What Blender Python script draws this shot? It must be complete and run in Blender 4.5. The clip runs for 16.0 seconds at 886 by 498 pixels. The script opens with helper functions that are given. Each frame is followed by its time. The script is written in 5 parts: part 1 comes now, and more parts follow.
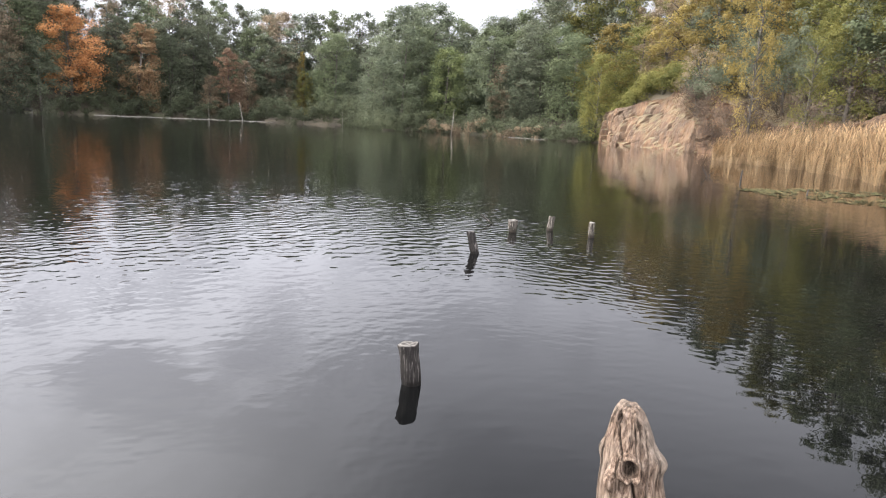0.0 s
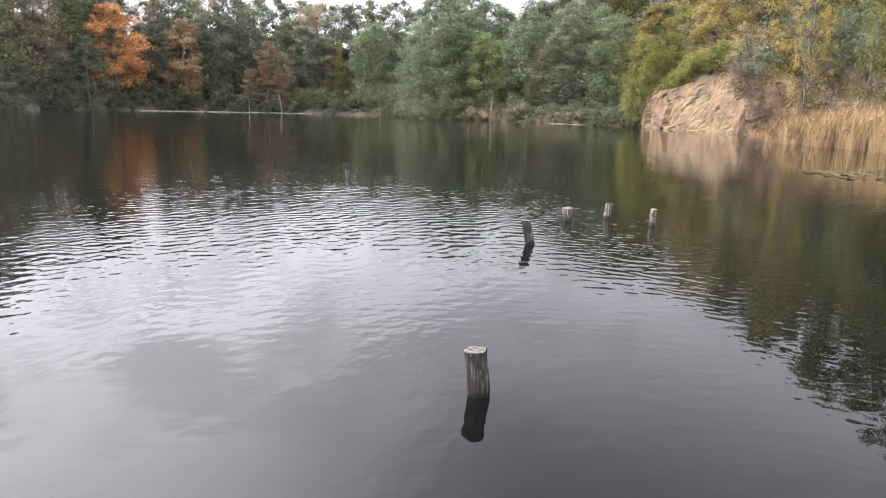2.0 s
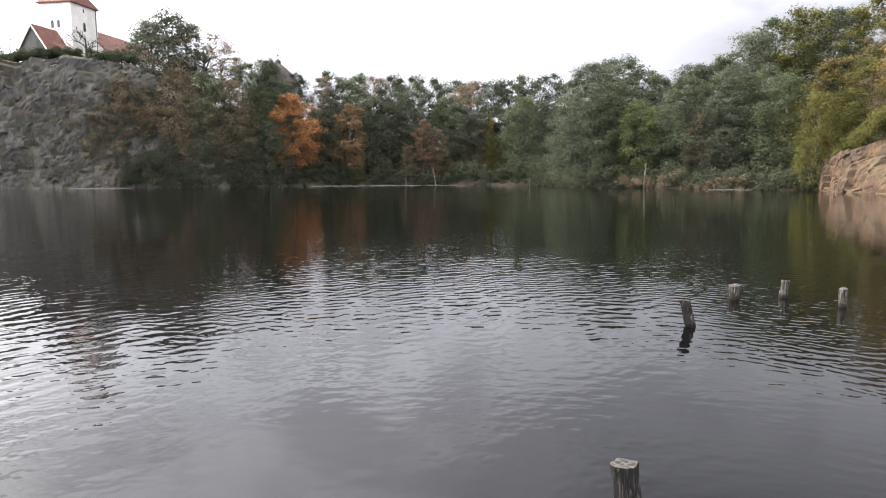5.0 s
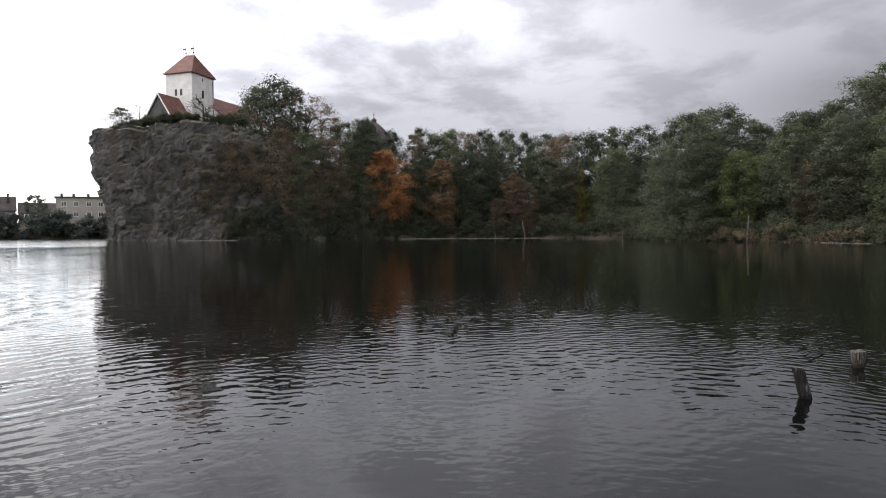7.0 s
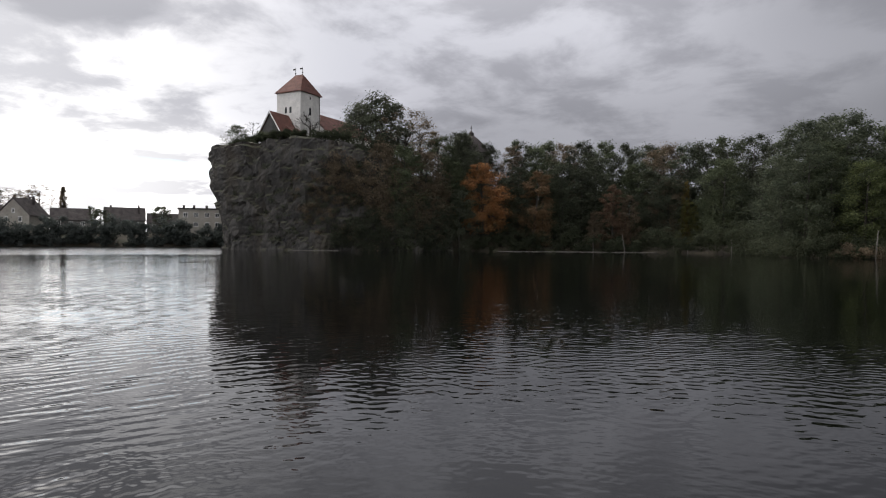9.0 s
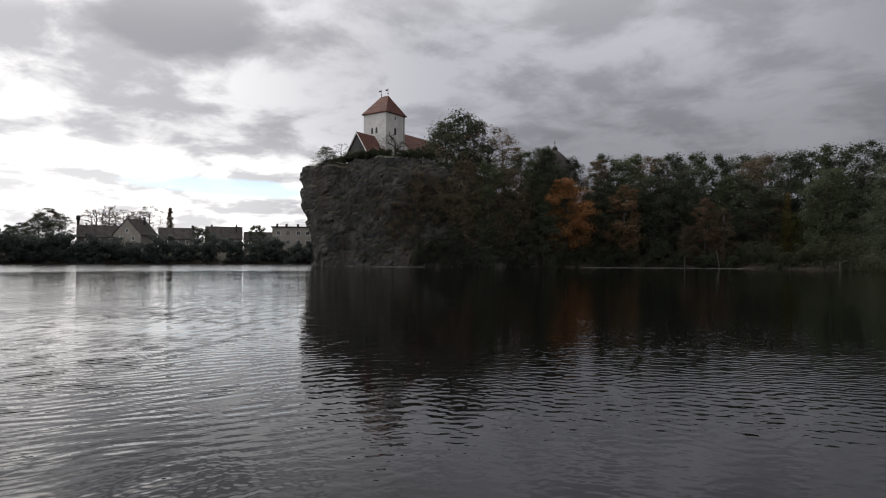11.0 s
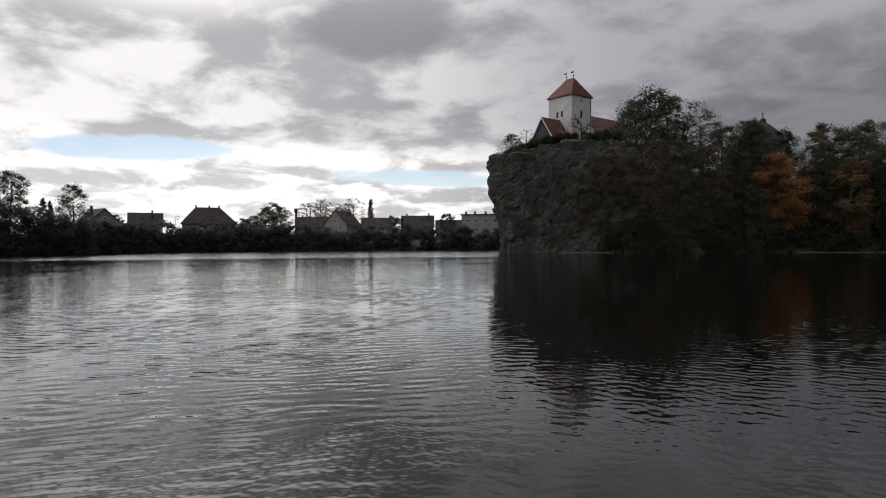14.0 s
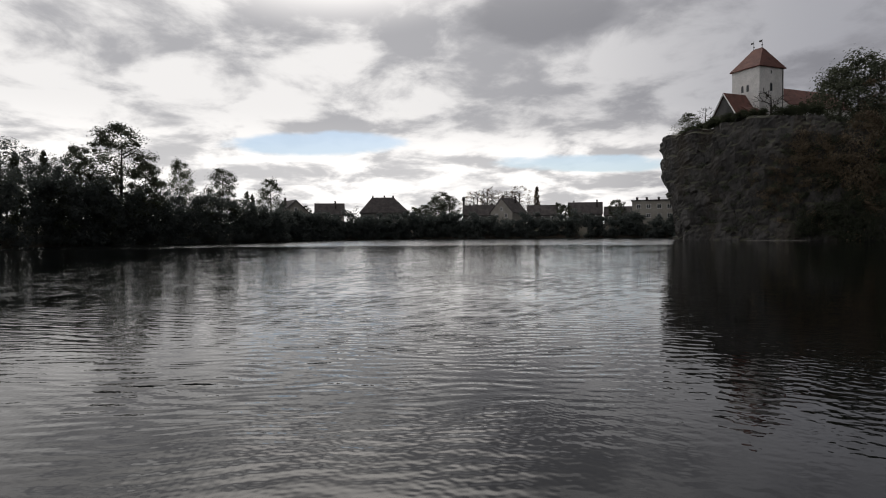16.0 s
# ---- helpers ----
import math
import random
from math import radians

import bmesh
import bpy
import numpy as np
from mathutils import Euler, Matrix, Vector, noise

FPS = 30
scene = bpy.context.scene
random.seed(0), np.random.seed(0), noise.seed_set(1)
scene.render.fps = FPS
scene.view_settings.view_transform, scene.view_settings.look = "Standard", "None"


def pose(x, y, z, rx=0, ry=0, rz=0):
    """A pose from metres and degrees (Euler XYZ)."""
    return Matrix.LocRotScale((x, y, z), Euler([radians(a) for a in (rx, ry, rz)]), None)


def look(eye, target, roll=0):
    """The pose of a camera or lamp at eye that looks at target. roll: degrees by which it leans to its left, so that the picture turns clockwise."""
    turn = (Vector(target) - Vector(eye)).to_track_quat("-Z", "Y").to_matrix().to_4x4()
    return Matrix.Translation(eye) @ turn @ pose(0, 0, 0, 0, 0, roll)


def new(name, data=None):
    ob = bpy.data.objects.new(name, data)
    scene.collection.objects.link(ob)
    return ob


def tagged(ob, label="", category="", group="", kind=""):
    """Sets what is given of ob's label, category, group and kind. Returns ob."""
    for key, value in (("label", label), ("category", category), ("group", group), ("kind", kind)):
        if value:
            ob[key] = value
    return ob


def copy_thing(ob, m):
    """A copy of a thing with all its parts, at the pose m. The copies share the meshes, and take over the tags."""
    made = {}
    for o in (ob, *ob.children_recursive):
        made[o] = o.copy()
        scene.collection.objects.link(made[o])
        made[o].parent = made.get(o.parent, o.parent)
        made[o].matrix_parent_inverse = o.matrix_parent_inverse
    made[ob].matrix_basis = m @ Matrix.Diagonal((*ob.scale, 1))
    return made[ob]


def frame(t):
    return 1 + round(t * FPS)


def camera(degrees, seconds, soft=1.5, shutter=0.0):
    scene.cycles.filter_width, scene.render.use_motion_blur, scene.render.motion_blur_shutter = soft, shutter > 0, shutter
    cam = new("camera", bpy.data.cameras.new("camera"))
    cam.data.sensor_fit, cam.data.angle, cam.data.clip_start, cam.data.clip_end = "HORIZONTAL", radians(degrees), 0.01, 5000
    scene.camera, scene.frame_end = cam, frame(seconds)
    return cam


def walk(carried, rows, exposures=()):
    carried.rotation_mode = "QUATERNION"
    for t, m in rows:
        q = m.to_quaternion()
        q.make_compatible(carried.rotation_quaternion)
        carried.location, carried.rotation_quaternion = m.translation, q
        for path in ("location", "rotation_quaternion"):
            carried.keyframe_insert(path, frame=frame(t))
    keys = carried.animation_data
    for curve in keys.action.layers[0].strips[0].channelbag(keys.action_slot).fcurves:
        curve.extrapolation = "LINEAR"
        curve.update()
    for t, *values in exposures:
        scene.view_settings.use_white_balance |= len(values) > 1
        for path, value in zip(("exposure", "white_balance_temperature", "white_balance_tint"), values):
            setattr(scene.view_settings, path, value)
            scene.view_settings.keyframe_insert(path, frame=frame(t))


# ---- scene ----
cam = camera(71.35, 16.0, soft=1.1)
PATH = [
    (0.0, 0.10, -0.35, 1.80, 78.34, -2.67, 0.55),
    (0.5, 0.08, -0.23, 1.78, 77.38, -2.13, 3.31),
    (1.0, -0.00, -0.07, 1.76, 77.22, -2.72, 3.03),
    (1.5, -0.07, 0.09, 1.74, 76.16, -1.85, 1.51),
    (2.0, -0.10, 0.14, 1.72, 77.18, -1.34, 3.89),
    (2.5, -0.10, 0.32, 1.69, 79.43, 0.65, 9.38),
    (3.0, -0.05, 0.49, 1.67, 77.76, 0.33, 10.56),
    (3.5, -0.03, 0.50, 1.69, 77.79, -0.17, 10.26),
    (4.0, -0.07, 0.48, 1.72, 79.46, 0.52, 7.32),
    (4.5, -0.08, 0.51, 1.74, 82.74, -0.06, 11.53),
    (5.0, -0.08, 0.51, 1.76, 83.37, 0.22, 17.54),
    (5.2, -0.07, 0.52, 1.77, 83.58, 0.86, 18.90),
    (7.3, -0.06, 0.86, 1.75, 88.63, -0.05, 26.97),
    (7.5, -0.06, 0.86, 1.75, 88.66, -0.13, 27.77),
    (8.0, -0.06, 0.84, 1.75, 89.25, -0.52, 28.92),
    (8.5, -0.02, 0.80, 1.75, 89.90, -0.67, 30.99),
    (9.0, -0.03, 0.80, 1.75, 89.42, -0.43, 34.70),
    (9.2, -0.02, 0.80, 1.75, 89.50, -0.41, 35.97),
    (11.3, 0.06, 0.77, 1.75, 91.07, -0.73, 43.58),
    (11.5, 0.07, 0.76, 1.75, 91.14, -1.12, 44.45),
    (12.0, 0.11, 0.77, 1.75, 90.92, -0.91, 46.37),
    (12.5, 0.17, 0.78, 1.75, 90.54, -0.84, 48.96),
    (13.0, 0.24, 0.80, 1.75, 88.83, -0.83, 53.18),
    (13.5, 0.33, 0.82, 1.75, 89.31, -0.01, 56.58),
    (14.0, 0.42, 0.85, 1.74, 89.60, 0.28, 59.72),
    (14.5, 0.49, 0.86, 1.74, 89.70, 0.01, 62.87),
    (15.0, 0.57, 0.87, 1.74, 89.21, -0.14, 65.75),
    (15.5, 0.62, 0.86, 1.74, 88.42, 0.11, 70.61),
    (16.0, 0.72, 0.84, 1.74, 88.53, 0.39, 75.06),
]
EXPOSURES = [(0, 3.90, 6520, 12), (1.5, 3.98, 6520, 12), (2.5, 4.13, 6520, 12), (3.2, 4.00, 6520, 12), (4.0, 3.84, 6520, 12), (5.2, 3.18, 6520, 12), (7.3, 1.95, 6473, 12), (9.2, 1.29, 6492, 12), (11.3, 0.91, 6513, 12), (12.5, 0.75, 6525, 12), (14.0, 0.59, 6540, 12), (16.0, 0.49, 6540, 12)]
walk(cam, [(t, pose(x, y, z, rx, ry, rz)) for t, x, y, z, rx, ry, rz in PATH], EXPOSURES)

# ---- sky and sun ----
SUN_AZ, SUN_EL = 78.0, 40.0      # degrees to the left of +y, degrees up


def toward(az, el=0.0):
    a, e = radians(az), radians(el)
    return Vector((-math.sin(a) * math.cos(e), math.cos(a) * math.cos(e), math.sin(e)))


def polar(az, d, z=0.0):
    a = radians(az)
    return Vector((-math.sin(a) * d, math.cos(a) * d, z))


class Nodes:
    """Short forms for building a node tree."""

    def __init__(self, tree):
        self.t = tree
        tree.nodes.clear()

    def n(self, kind, **kw):
        node = self.t.nodes.new(kind)
        for k, v in kw.items():
            if k == "op":
                node.operation = v
            elif k == "blend":
                node.blend_type = v
            elif k == "dt":
                node.data_type = v
        return node

    def put(self, sock, v):
        if isinstance(v, bpy.types.NodeSocket):
            self.t.links.new(v, sock)
        elif isinstance(v, (tuple, list)) and len(v) == 3 and sock.type == "RGBA":
            sock.default_value = (*v, 1)
        else:
            sock.default_value = v

    def math(self, op, a, b=None, c=None, clamp=False):
        m = self.n("ShaderNodeMath", op=op)
        m.use_clamp = clamp
        for i, v in enumerate((a, b, c)):
            if v is not None:
                self.put(m.inputs[i], v)
        return m.outputs[0]

    def vmath(self, op, a, b=None):
        m = self.n("ShaderNodeVectorMath", op=op)
        self.put(m.inputs[0], a)
        if b is not None:
            self.put(m.inputs[1], b)
        return m.outputs["Value"] if op in ("DOT_PRODUCT", "LENGTH") else m.outputs[0]

    def scaled(self, vec, s, loc=(0, 0, 0), rot=(0, 0, 0)):
        m = self.n("ShaderNodeMapping")
        self.put(m.inputs["Vector"], vec)
        m.inputs["Scale"].default_value = s
        m.inputs["Location"].default_value = loc
        m.inputs["Rotation"].default_value = rot
        return m.outputs[0]

    def noise(self, vec, scale, detail=4.0, rough=0.55, distort=0.0):
        m = self.n("ShaderNodeTexNoise")
        self.put(m.inputs["Vector"], vec)
        m.inputs["Scale"].default_value = scale
        m.inputs["Detail"].default_value = detail
        m.inputs["Roughness"].default_value = rough
        m.inputs["Distortion"].default_value = distort
        return m.outputs["Fac"]

    def ramp(self, fac, stops, smooth=False):
        m = self.n("ShaderNodeValToRGB")
        self.put(m.inputs[0], fac)
        r = m.color_ramp
        r.interpolation = "EASE" if smooth else "LINEAR"
        while len(r.elements) < len(stops):
            r.elements.new(0.5)
        for e, (p, c) in zip(r.elements, stops):
            e.position = p
            e.color = (*c, 1) if isinstance(c, tuple) else (c, c, c, 1)
        return m.outputs[0]

    def span(self, v, a, b, lo=0.0, hi=1.0):
        m = self.n("ShaderNodeMapRange")
        m.interpolation_type = "SMOOTHSTEP"
        self.put(m.inputs["Value"], v)
        for k, q in (("From Min", a), ("From Max", b), ("To Min", lo), ("To Max", hi)):
            self.put(m.inputs[k], q)
        return m.outputs[0]

    def mix(self, f, a, b, blend="MIX"):
        m = self.n("ShaderNodeMixRGB", blend=blend)
        for i, v in enumerate((f, a, b)):
            self.put(m.inputs[i], v)
        return m.outputs[0]


world = bpy.data.worlds.new("sky")
scene.world = world
world.use_nodes = True
k = Nodes(world.node_tree)
ray = k.n("ShaderNodeTexCoord").outputs["Generated"]
split = k.n("ShaderNodeSeparateXYZ")
k.put(split.inputs[0], ray)
up = split.outputs[2]
lift = k.math("ADD", k.math("MAXIMUM", up, 0.0), 0.19)
flat = k.n("ShaderNodeCombineXYZ")
k.put(flat.inputs[0], k.math("DIVIDE", split.outputs[0], lift))
k.put(flat.inputs[1], k.math("DIVIDE", split.outputs[1], lift))
plane = flat.outputs[0]
sky = k.n("ShaderNodeTexSky")
sky.sky_type, sky.sun_disc = "NISHITA", False
sky.sun_elevation, sky.sun_rotation = radians(SUN_EL), radians(-SUN_AZ)


def patch_of_sky(az, el, wide, high, slant=0.0, ragged=0.6, soft_=0.5):
    """A ragged oval part of the cloud deck round one direction: 1 inside, 0 outside."""
    side_ = Vector((-math.cos(radians(az)), -math.sin(radians(az)), 0))
    du = k.math("MULTIPLY", k.vmath("DOT_PRODUCT", ray, tuple(side_)), 1 / wide)
    dv = k.math("MULTIPLY", k.math("SUBTRACT", up, math.sin(radians(el))), 1 / high)
    dv = k.math("MULTIPLY_ADD", du, slant, dv)
    r2 = k.math("ADD", k.math("MULTIPLY", du, du), k.math("MULTIPLY", dv, dv))
    r2 = k.math("MULTIPLY_ADD", k.math("SUBTRACT", tatter, 0.5), ragged * 4, r2)
    ahead = k.math("GREATER_THAN", k.vmath("DOT_PRODUCT", ray, tuple(toward(az, el))), 0.2)
    return k.math("MULTIPLY", k.span(r2, 1.0 + soft_, 1.0 - soft_), ahead)


# a deck of stratocumulus in billows, seen in perspective
big = k.noise(k.scaled(plane, (0.85, 0.85, 1), loc=(0.6, 0.2, 0)), 1.0, 3.0, 0.5, 0.1)
mid = k.noise(k.scaled(plane, (2.7, 2.7, 1), loc=(3.1, 7.7, 0)), 1.0, 9.0, 0.58, 0.25)
tatter = k.noise(k.scaled(plane, (3.6, 3.6, 1), loc=(5.2, 1.3, 0)), 1.0, 7.0, 0.6, 0.15)
thick = k.math("ADD", k.math("MULTIPLY", big, 0.34), k.math("MULTIPLY", mid, 0.66))
facing = k.vmath("DOT_PRODUCT", ray, tuple(toward(100, 12)))
glow = k.span(facing, 0.55, 0.99)
low = k.span(up, 0.20, 0.10)
dense = patch_of_sky(66, 15.5, 0.30, 0.115, -0.10, 0.5, 0.6)
dark_rag = patch_of_sky(65.5, 19.5, 0.12, 0.045, 0.35, 0.7, 0.5)
light_rag = patch_of_sky(86, 13.5, 0.24, 0.050, 0.15, 0.6, 0.7)
thick = k.math("MULTIPLY_ADD", dense, 0.035, thick)
thick = k.math("MULTIPLY_ADD", patch_of_sky(53, 15, 0.16, 0.06, 0.2, 0.6, 0.7), -0.06, thick)
thick = k.math("MULTIPLY_ADD", light_rag, -0.05, thick)
thin = k.span(thick, 0.58, 0.43)
# lit through towards the hidden sun, in grey relief away from it
shade_ = k.mix(glow, (0.172, 0.175, 0.192), (0.310, 0.313, 0.325))
shine = k.mix(glow, (0.270, 0.275, 0.297), (0.63, 0.627, 0.615))
cloud = k.mix(thin, shade_, shine)
cloud = k.mix(k.math("MULTIPLY", dark_rag, 0.55), cloud, (0.135, 0.138, 0.152))
# the low bright band beneath the deck, barred with thin cloud
bars = k.span(mid, 0.60, 0.42, 0.25, 1.0)
band = k.math("MULTIPLY", k.math("MULTIPLY", low, bars), k.span(facing, 0.60, 0.80))
cloud = k.mix(band, cloud, (0.80, 0.79, 0.765))
# away from the sun the deck is even and dark
back_ = k.span(facing, 0.62, 0.36)
cloud = k.mix(k.math("MULTIPLY", back_, k.span(up, 0.34, 0.16, 0.0, 0.62)), cloud, k.mix(k.span(mid, 0.36, 0.66), (0.084, 0.086, 0.096), (0.068, 0.070, 0.079)))
far_side = k.math("MULTIPLY", k.span(facing, 0.08, -0.30), k.span(up, 0.32, 0.18, 0.0, 0.8))
cloud = k.mix(far_side, cloud, (0.054, 0.056, 0.061))
cover = k.mix(k.span(facing, -0.15, 0.72), (0.090, 0.093, 0.102), (0.64, 0.645, 0.66))
cover = k.mix(k.span(facing, 0.66, 0.92), cover, (0.92, 0.91, 0.89))
away_ = k.math("MULTIPLY", k.span(facing, 0.28, -0.12), k.span(up, 0.17, 0.32, 0.0, 0.75))
cloud = k.mix(away_, cloud, k.mix(k.span(facing, 0.0, -0.40), (0.100, 0.103, 0.114), (0.068, 0.070, 0.078)))
cloud = k.mix(k.span(up, 0.30, 0.62, 0.0, 0.85), cloud, cover)
rear = k.vmath("DOT_PRODUCT", ray, tuple(toward(195, 25)))
# the brightest cloud, before the sun
near_sun = k.vmath("DOT_PRODUCT", ray, tuple(toward(86, 44)))
cloud = k.mix(k.span(near_sun, 0.89, 0.99), cloud, (2.4, 2.33, 2.2))
cloud = k.mix(k.span(rear, 0.15, 0.75, 0.0, 0.9), cloud, (0.50, 0.505, 0.52))
# two blue gaps low over the village
gap = k.math("MAXIMUM", patch_of_sky(86.5, 8.1, 0.130, 0.018, 0.30, 0.55, 0.45), patch_of_sky(62.0, 6.2, 0.125, 0.013, -0.35, 0.55, 0.45))
blue = k.mix(1.0, sky.outputs[0], (0.047, 0.053, 0.060), "MULTIPLY")
colour = k.mix(k.math("MULTIPLY", gap, 0.9), cloud, blue)
bg = k.n("ShaderNodeBackground")
k.put(bg.inputs[0], colour)
bg.inputs[1].default_value = 1.0
k.put(k.n("ShaderNodeOutputWorld").inputs[0], bg.outputs[0])

lamp = bpy.data.lights.new("sun", "SUN")
lamp.energy, lamp.angle, lamp.color = 0.28, radians(12), (1.0, 0.93, 0.82)
sun = new("sun", lamp)
sun.matrix_world = look(toward(SUN_AZ, SUN_EL) * 50, (0, 0, 0))


# ---- materials ----
def material(name):
    m = bpy.data.materials.new(name)
    m.use_nodes = True
    q = Nodes(m.node_tree)
    return m, q


def finish(q, colour, rough, normal=None, metal=0.0, spec=0.4):
    b = q.n("ShaderNodeBsdfPrincipled")
    q.put(b.inputs["Base Color"], colour)
    q.put(b.inputs["Roughness"], rough)
    b.inputs["Metallic"].default_value = metal
    b.inputs["Specular IOR Level"].default_value = spec
    if normal is not None:
        q.put(b.inputs["Normal"], normal)
    q.put(q.n("ShaderNodeOutputMaterial").inputs[0], b.outputs[0])
    return b


def bump(q, height, dist, strength=1.0, onto=None):
    b = q.n("ShaderNodeBump")
    q.put(b.inputs["Height"], height)
    b.inputs["Distance"].default_value = dist
    q.put(b.inputs["Strength"], strength)
    if onto is not None:
        q.put(b.inputs["Normal"], onto)
    return b.outputs[0]


def rough_stuff(name, dark, light, scale, relief=0.02, rough=0.9, fine=8.0, third=None):
    """A mottled matt surface at two scales with relief."""
    m, q = material(name)
    p = q.n("ShaderNodeTexCoord").outputs["Object"]
    a = q.noise(p, scale, 5, 0.6)
    b = q.noise(p, scale * fine, 6, 0.6)
    f = q.math("ADD", q.math("MULTIPLY", a, 0.6), q.math("MULTIPLY", b, 0.4))
    c = q.ramp(f, [(0.36, dark), (0.62, light)])
    if third:
        c = q.mix(q.span(q.noise(p, scale * 0.37, 3), 0.52, 0.66), c, third)
    finish(q, c, rough, bump(q, f, relief))
    return m


def leaf_mat(name, dark, light, through_=0.5):
    m, q = material(name)
    island = q.n("ShaderNodeNewGeometry").outputs["Random Per Island"]
    p = q.n("ShaderNodeTexCoord").outputs["Object"]
    f = q.math("ADD", q.math("MULTIPLY", island, 0.40), q.math("MULTIPLY", q.span(q.noise(p, 0.42, 3), 0.32, 0.68), 0.60))
    c = q.ramp(f, [(0.05, dark), (0.95, light)])
    vary = q.n("ShaderNodeHueSaturation")
    q.put(vary.inputs["Value"], q.math("MULTIPLY_ADD", q.n("ShaderNodeObjectInfo").outputs["Random"], 0.4, 0.8))
    q.put(vary.inputs["Color"], c)
    c = vary.outputs[0]
    d = q.n("ShaderNodeBsdfPrincipled")
    q.put(d.inputs["Base Color"], c)
    d.inputs["Roughness"].default_value = 0.8
    d.inputs["Specular IOR Level"].default_value = 0.12
    t = q.n("ShaderNodeBsdfTranslucent")
    q.put(t.inputs[0], c)
    s = q.n("ShaderNodeMixShader")
    s.inputs[0].default_value = through_
    q.put(s.inputs[1], d.outputs[0])
    q.put(s.inputs[2], t.outputs[0])
    q.put(q.n("ShaderNodeOutputMaterial").inputs[0], s.outputs[0])
    return m


LEAF = {
    "green": leaf_mat("leaf_green", (0.050, 0.062, 0.036), (0.112, 0.130, 0.074)),
    "grey": leaf_mat("leaf_grey_green", (0.046, 0.056, 0.039), (0.100, 0.114, 0.074)),
    "dark": leaf_mat("leaf_dark_green", (0.045, 0.051, 0.036), (0.102, 0.113, 0.076)),
    # far hedge leaves made paler and bluer, with distance haze in the colour
    "hedge": leaf_mat("leaf_hazed_hedge", (0.050, 0.059, 0.056), (0.098, 0.110, 0.100)),
    # darker leaf tone, with the undergrowth's shade put into the colour
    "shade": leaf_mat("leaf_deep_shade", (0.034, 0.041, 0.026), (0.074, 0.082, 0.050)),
    "twig": leaf_mat("brown_twigs", (0.026, 0.020, 0.016), (0.078, 0.057, 0.042), 0.2),
    "fresh": leaf_mat("leaf_fresh_green", (0.062, 0.078, 0.034), (0.135, 0.155, 0.068)),
    "yellow": leaf_mat("leaf_yellow", (0.085, 0.070, 0.026), (0.215, 0.164, 0.056)),
    "olive": leaf_mat("leaf_olive", (0.052, 0.058, 0.020), (0.150, 0.140, 0.045)),
    "orange": leaf_mat("leaf_orange", (0.20, 0.098, 0.042), (0.48, 0.24, 0.105)),
    "brown": leaf_mat("leaf_brown", (0.085, 0.070, 0.050), (0.20, 0.155, 0.105)),
    "ochre": leaf_mat("leaf_ochre", (0.13, 0.088, 0.050), (0.31, 0.205, 0.12)),
    "rust": leaf_mat("leaf_rust", (0.090, 0.064, 0.046), (0.21, 0.135, 0.090)),
}
BARK = rough_stuff("bark", (0.020, 0.017, 0.014), (0.062, 0.054, 0.045), 2.0, 0.03)
PALE_BARK = rough_stuff("pale_bark", (0.22, 0.20, 0.18), (0.50, 0.47, 0.43), 1.5, 0.01)
EARTH = rough_stuff("leaf_litter", (0.020, 0.017, 0.012), (0.058, 0.046, 0.030), 0.25, 0.08, third=(0.034, 0.036, 0.018))


def rock_mat(name, dark, light, stain, scale, moss):
    """Broken quarry rock: mottled, stained, with dark joints and moss on its ledges."""
    m, q = material(name)
    p = q.n("ShaderNodeTexCoord").outputs["Object"]
    a = q.noise(p, scale, 6, 0.65)
    b = q.noise(q.scaled(p, (1, 1, 0.4)), scale * 8, 6, 0.65)
    f = q.math("ADD", q.math("MULTIPLY", a, 0.6), q.math("MULTIPLY", b, 0.4))
    c = q.ramp(f, [(0.36, dark), (0.62, light)])
    c = q.mix(q.math("MULTIPLY", q.span(q.noise(q.scaled(p, (1, 1, 0.25)), scale * 0.9, 4, 0.6, 0.5), 0.5, 0.66), 0.8), c, stain)
    joint = q.math("ABSOLUTE", q.math("SUBTRACT", q.noise(q.scaled(p, (1, 1, 0.6)), scale * 1.6, 3, 0.5, 0.8), 0.5))
    c = q.mix(q.math("MULTIPLY", q.span(joint, 0.016, 0.0), 0.45), c, (dark[0] * 0.3, dark[1] * 0.3, dark[2] * 0.3))
    tilt = q.n("ShaderNodeSeparateXYZ")
    q.put(tilt.inputs[0], q.n("ShaderNodeNewGeometry").outputs["Normal"])
    c = q.mix(q.math("MULTIPLY", q.span(q.math("ADD", tilt.outputs[2], q.math("MULTIPLY", a, 0.5)), 0.5, 0.85), moss), c, (0.065, 0.068, 0.03))
    finish(q, c, 0.88, bump(q, q.math("ADD", f, q.math("MULTIPLY", q.span(joint, 0.0, 0.04), 0.4)), 0.11))
    return m


CLIFF = rock_mat("grey_cliff_rock", (0.026, 0.026, 0.026), (0.095, 0.088, 0.080), (0.052, 0.044, 0.034), 0.35, 0.45)
SANDROCK = rock_mat("ochre_quarry_rock", (0.030, 0.017, 0.010), (0.112, 0.064, 0.035), (0.046, 0.031, 0.020), 0.45, 0.35)
PLASTER = rough_stuff("white_plaster", (0.50, 0.49, 0.47), (0.69, 0.67, 0.64), 0.5, 0.006, 0.85)
DRAB = rough_stuff("grey_plaster", (0.085, 0.080, 0.076), (0.15, 0.143, 0.134), 0.4, 0.006, 0.85)
CREAM = rough_stuff("cream_plaster", (0.22, 0.205, 0.178), (0.31, 0.29, 0.255), 0.4, 0.006, 0.85)
SLATE = rough_stuff("dark_grey_render", (0.045, 0.044, 0.043), (0.095, 0.092, 0.088), 0.6, 0.006, 0.85)
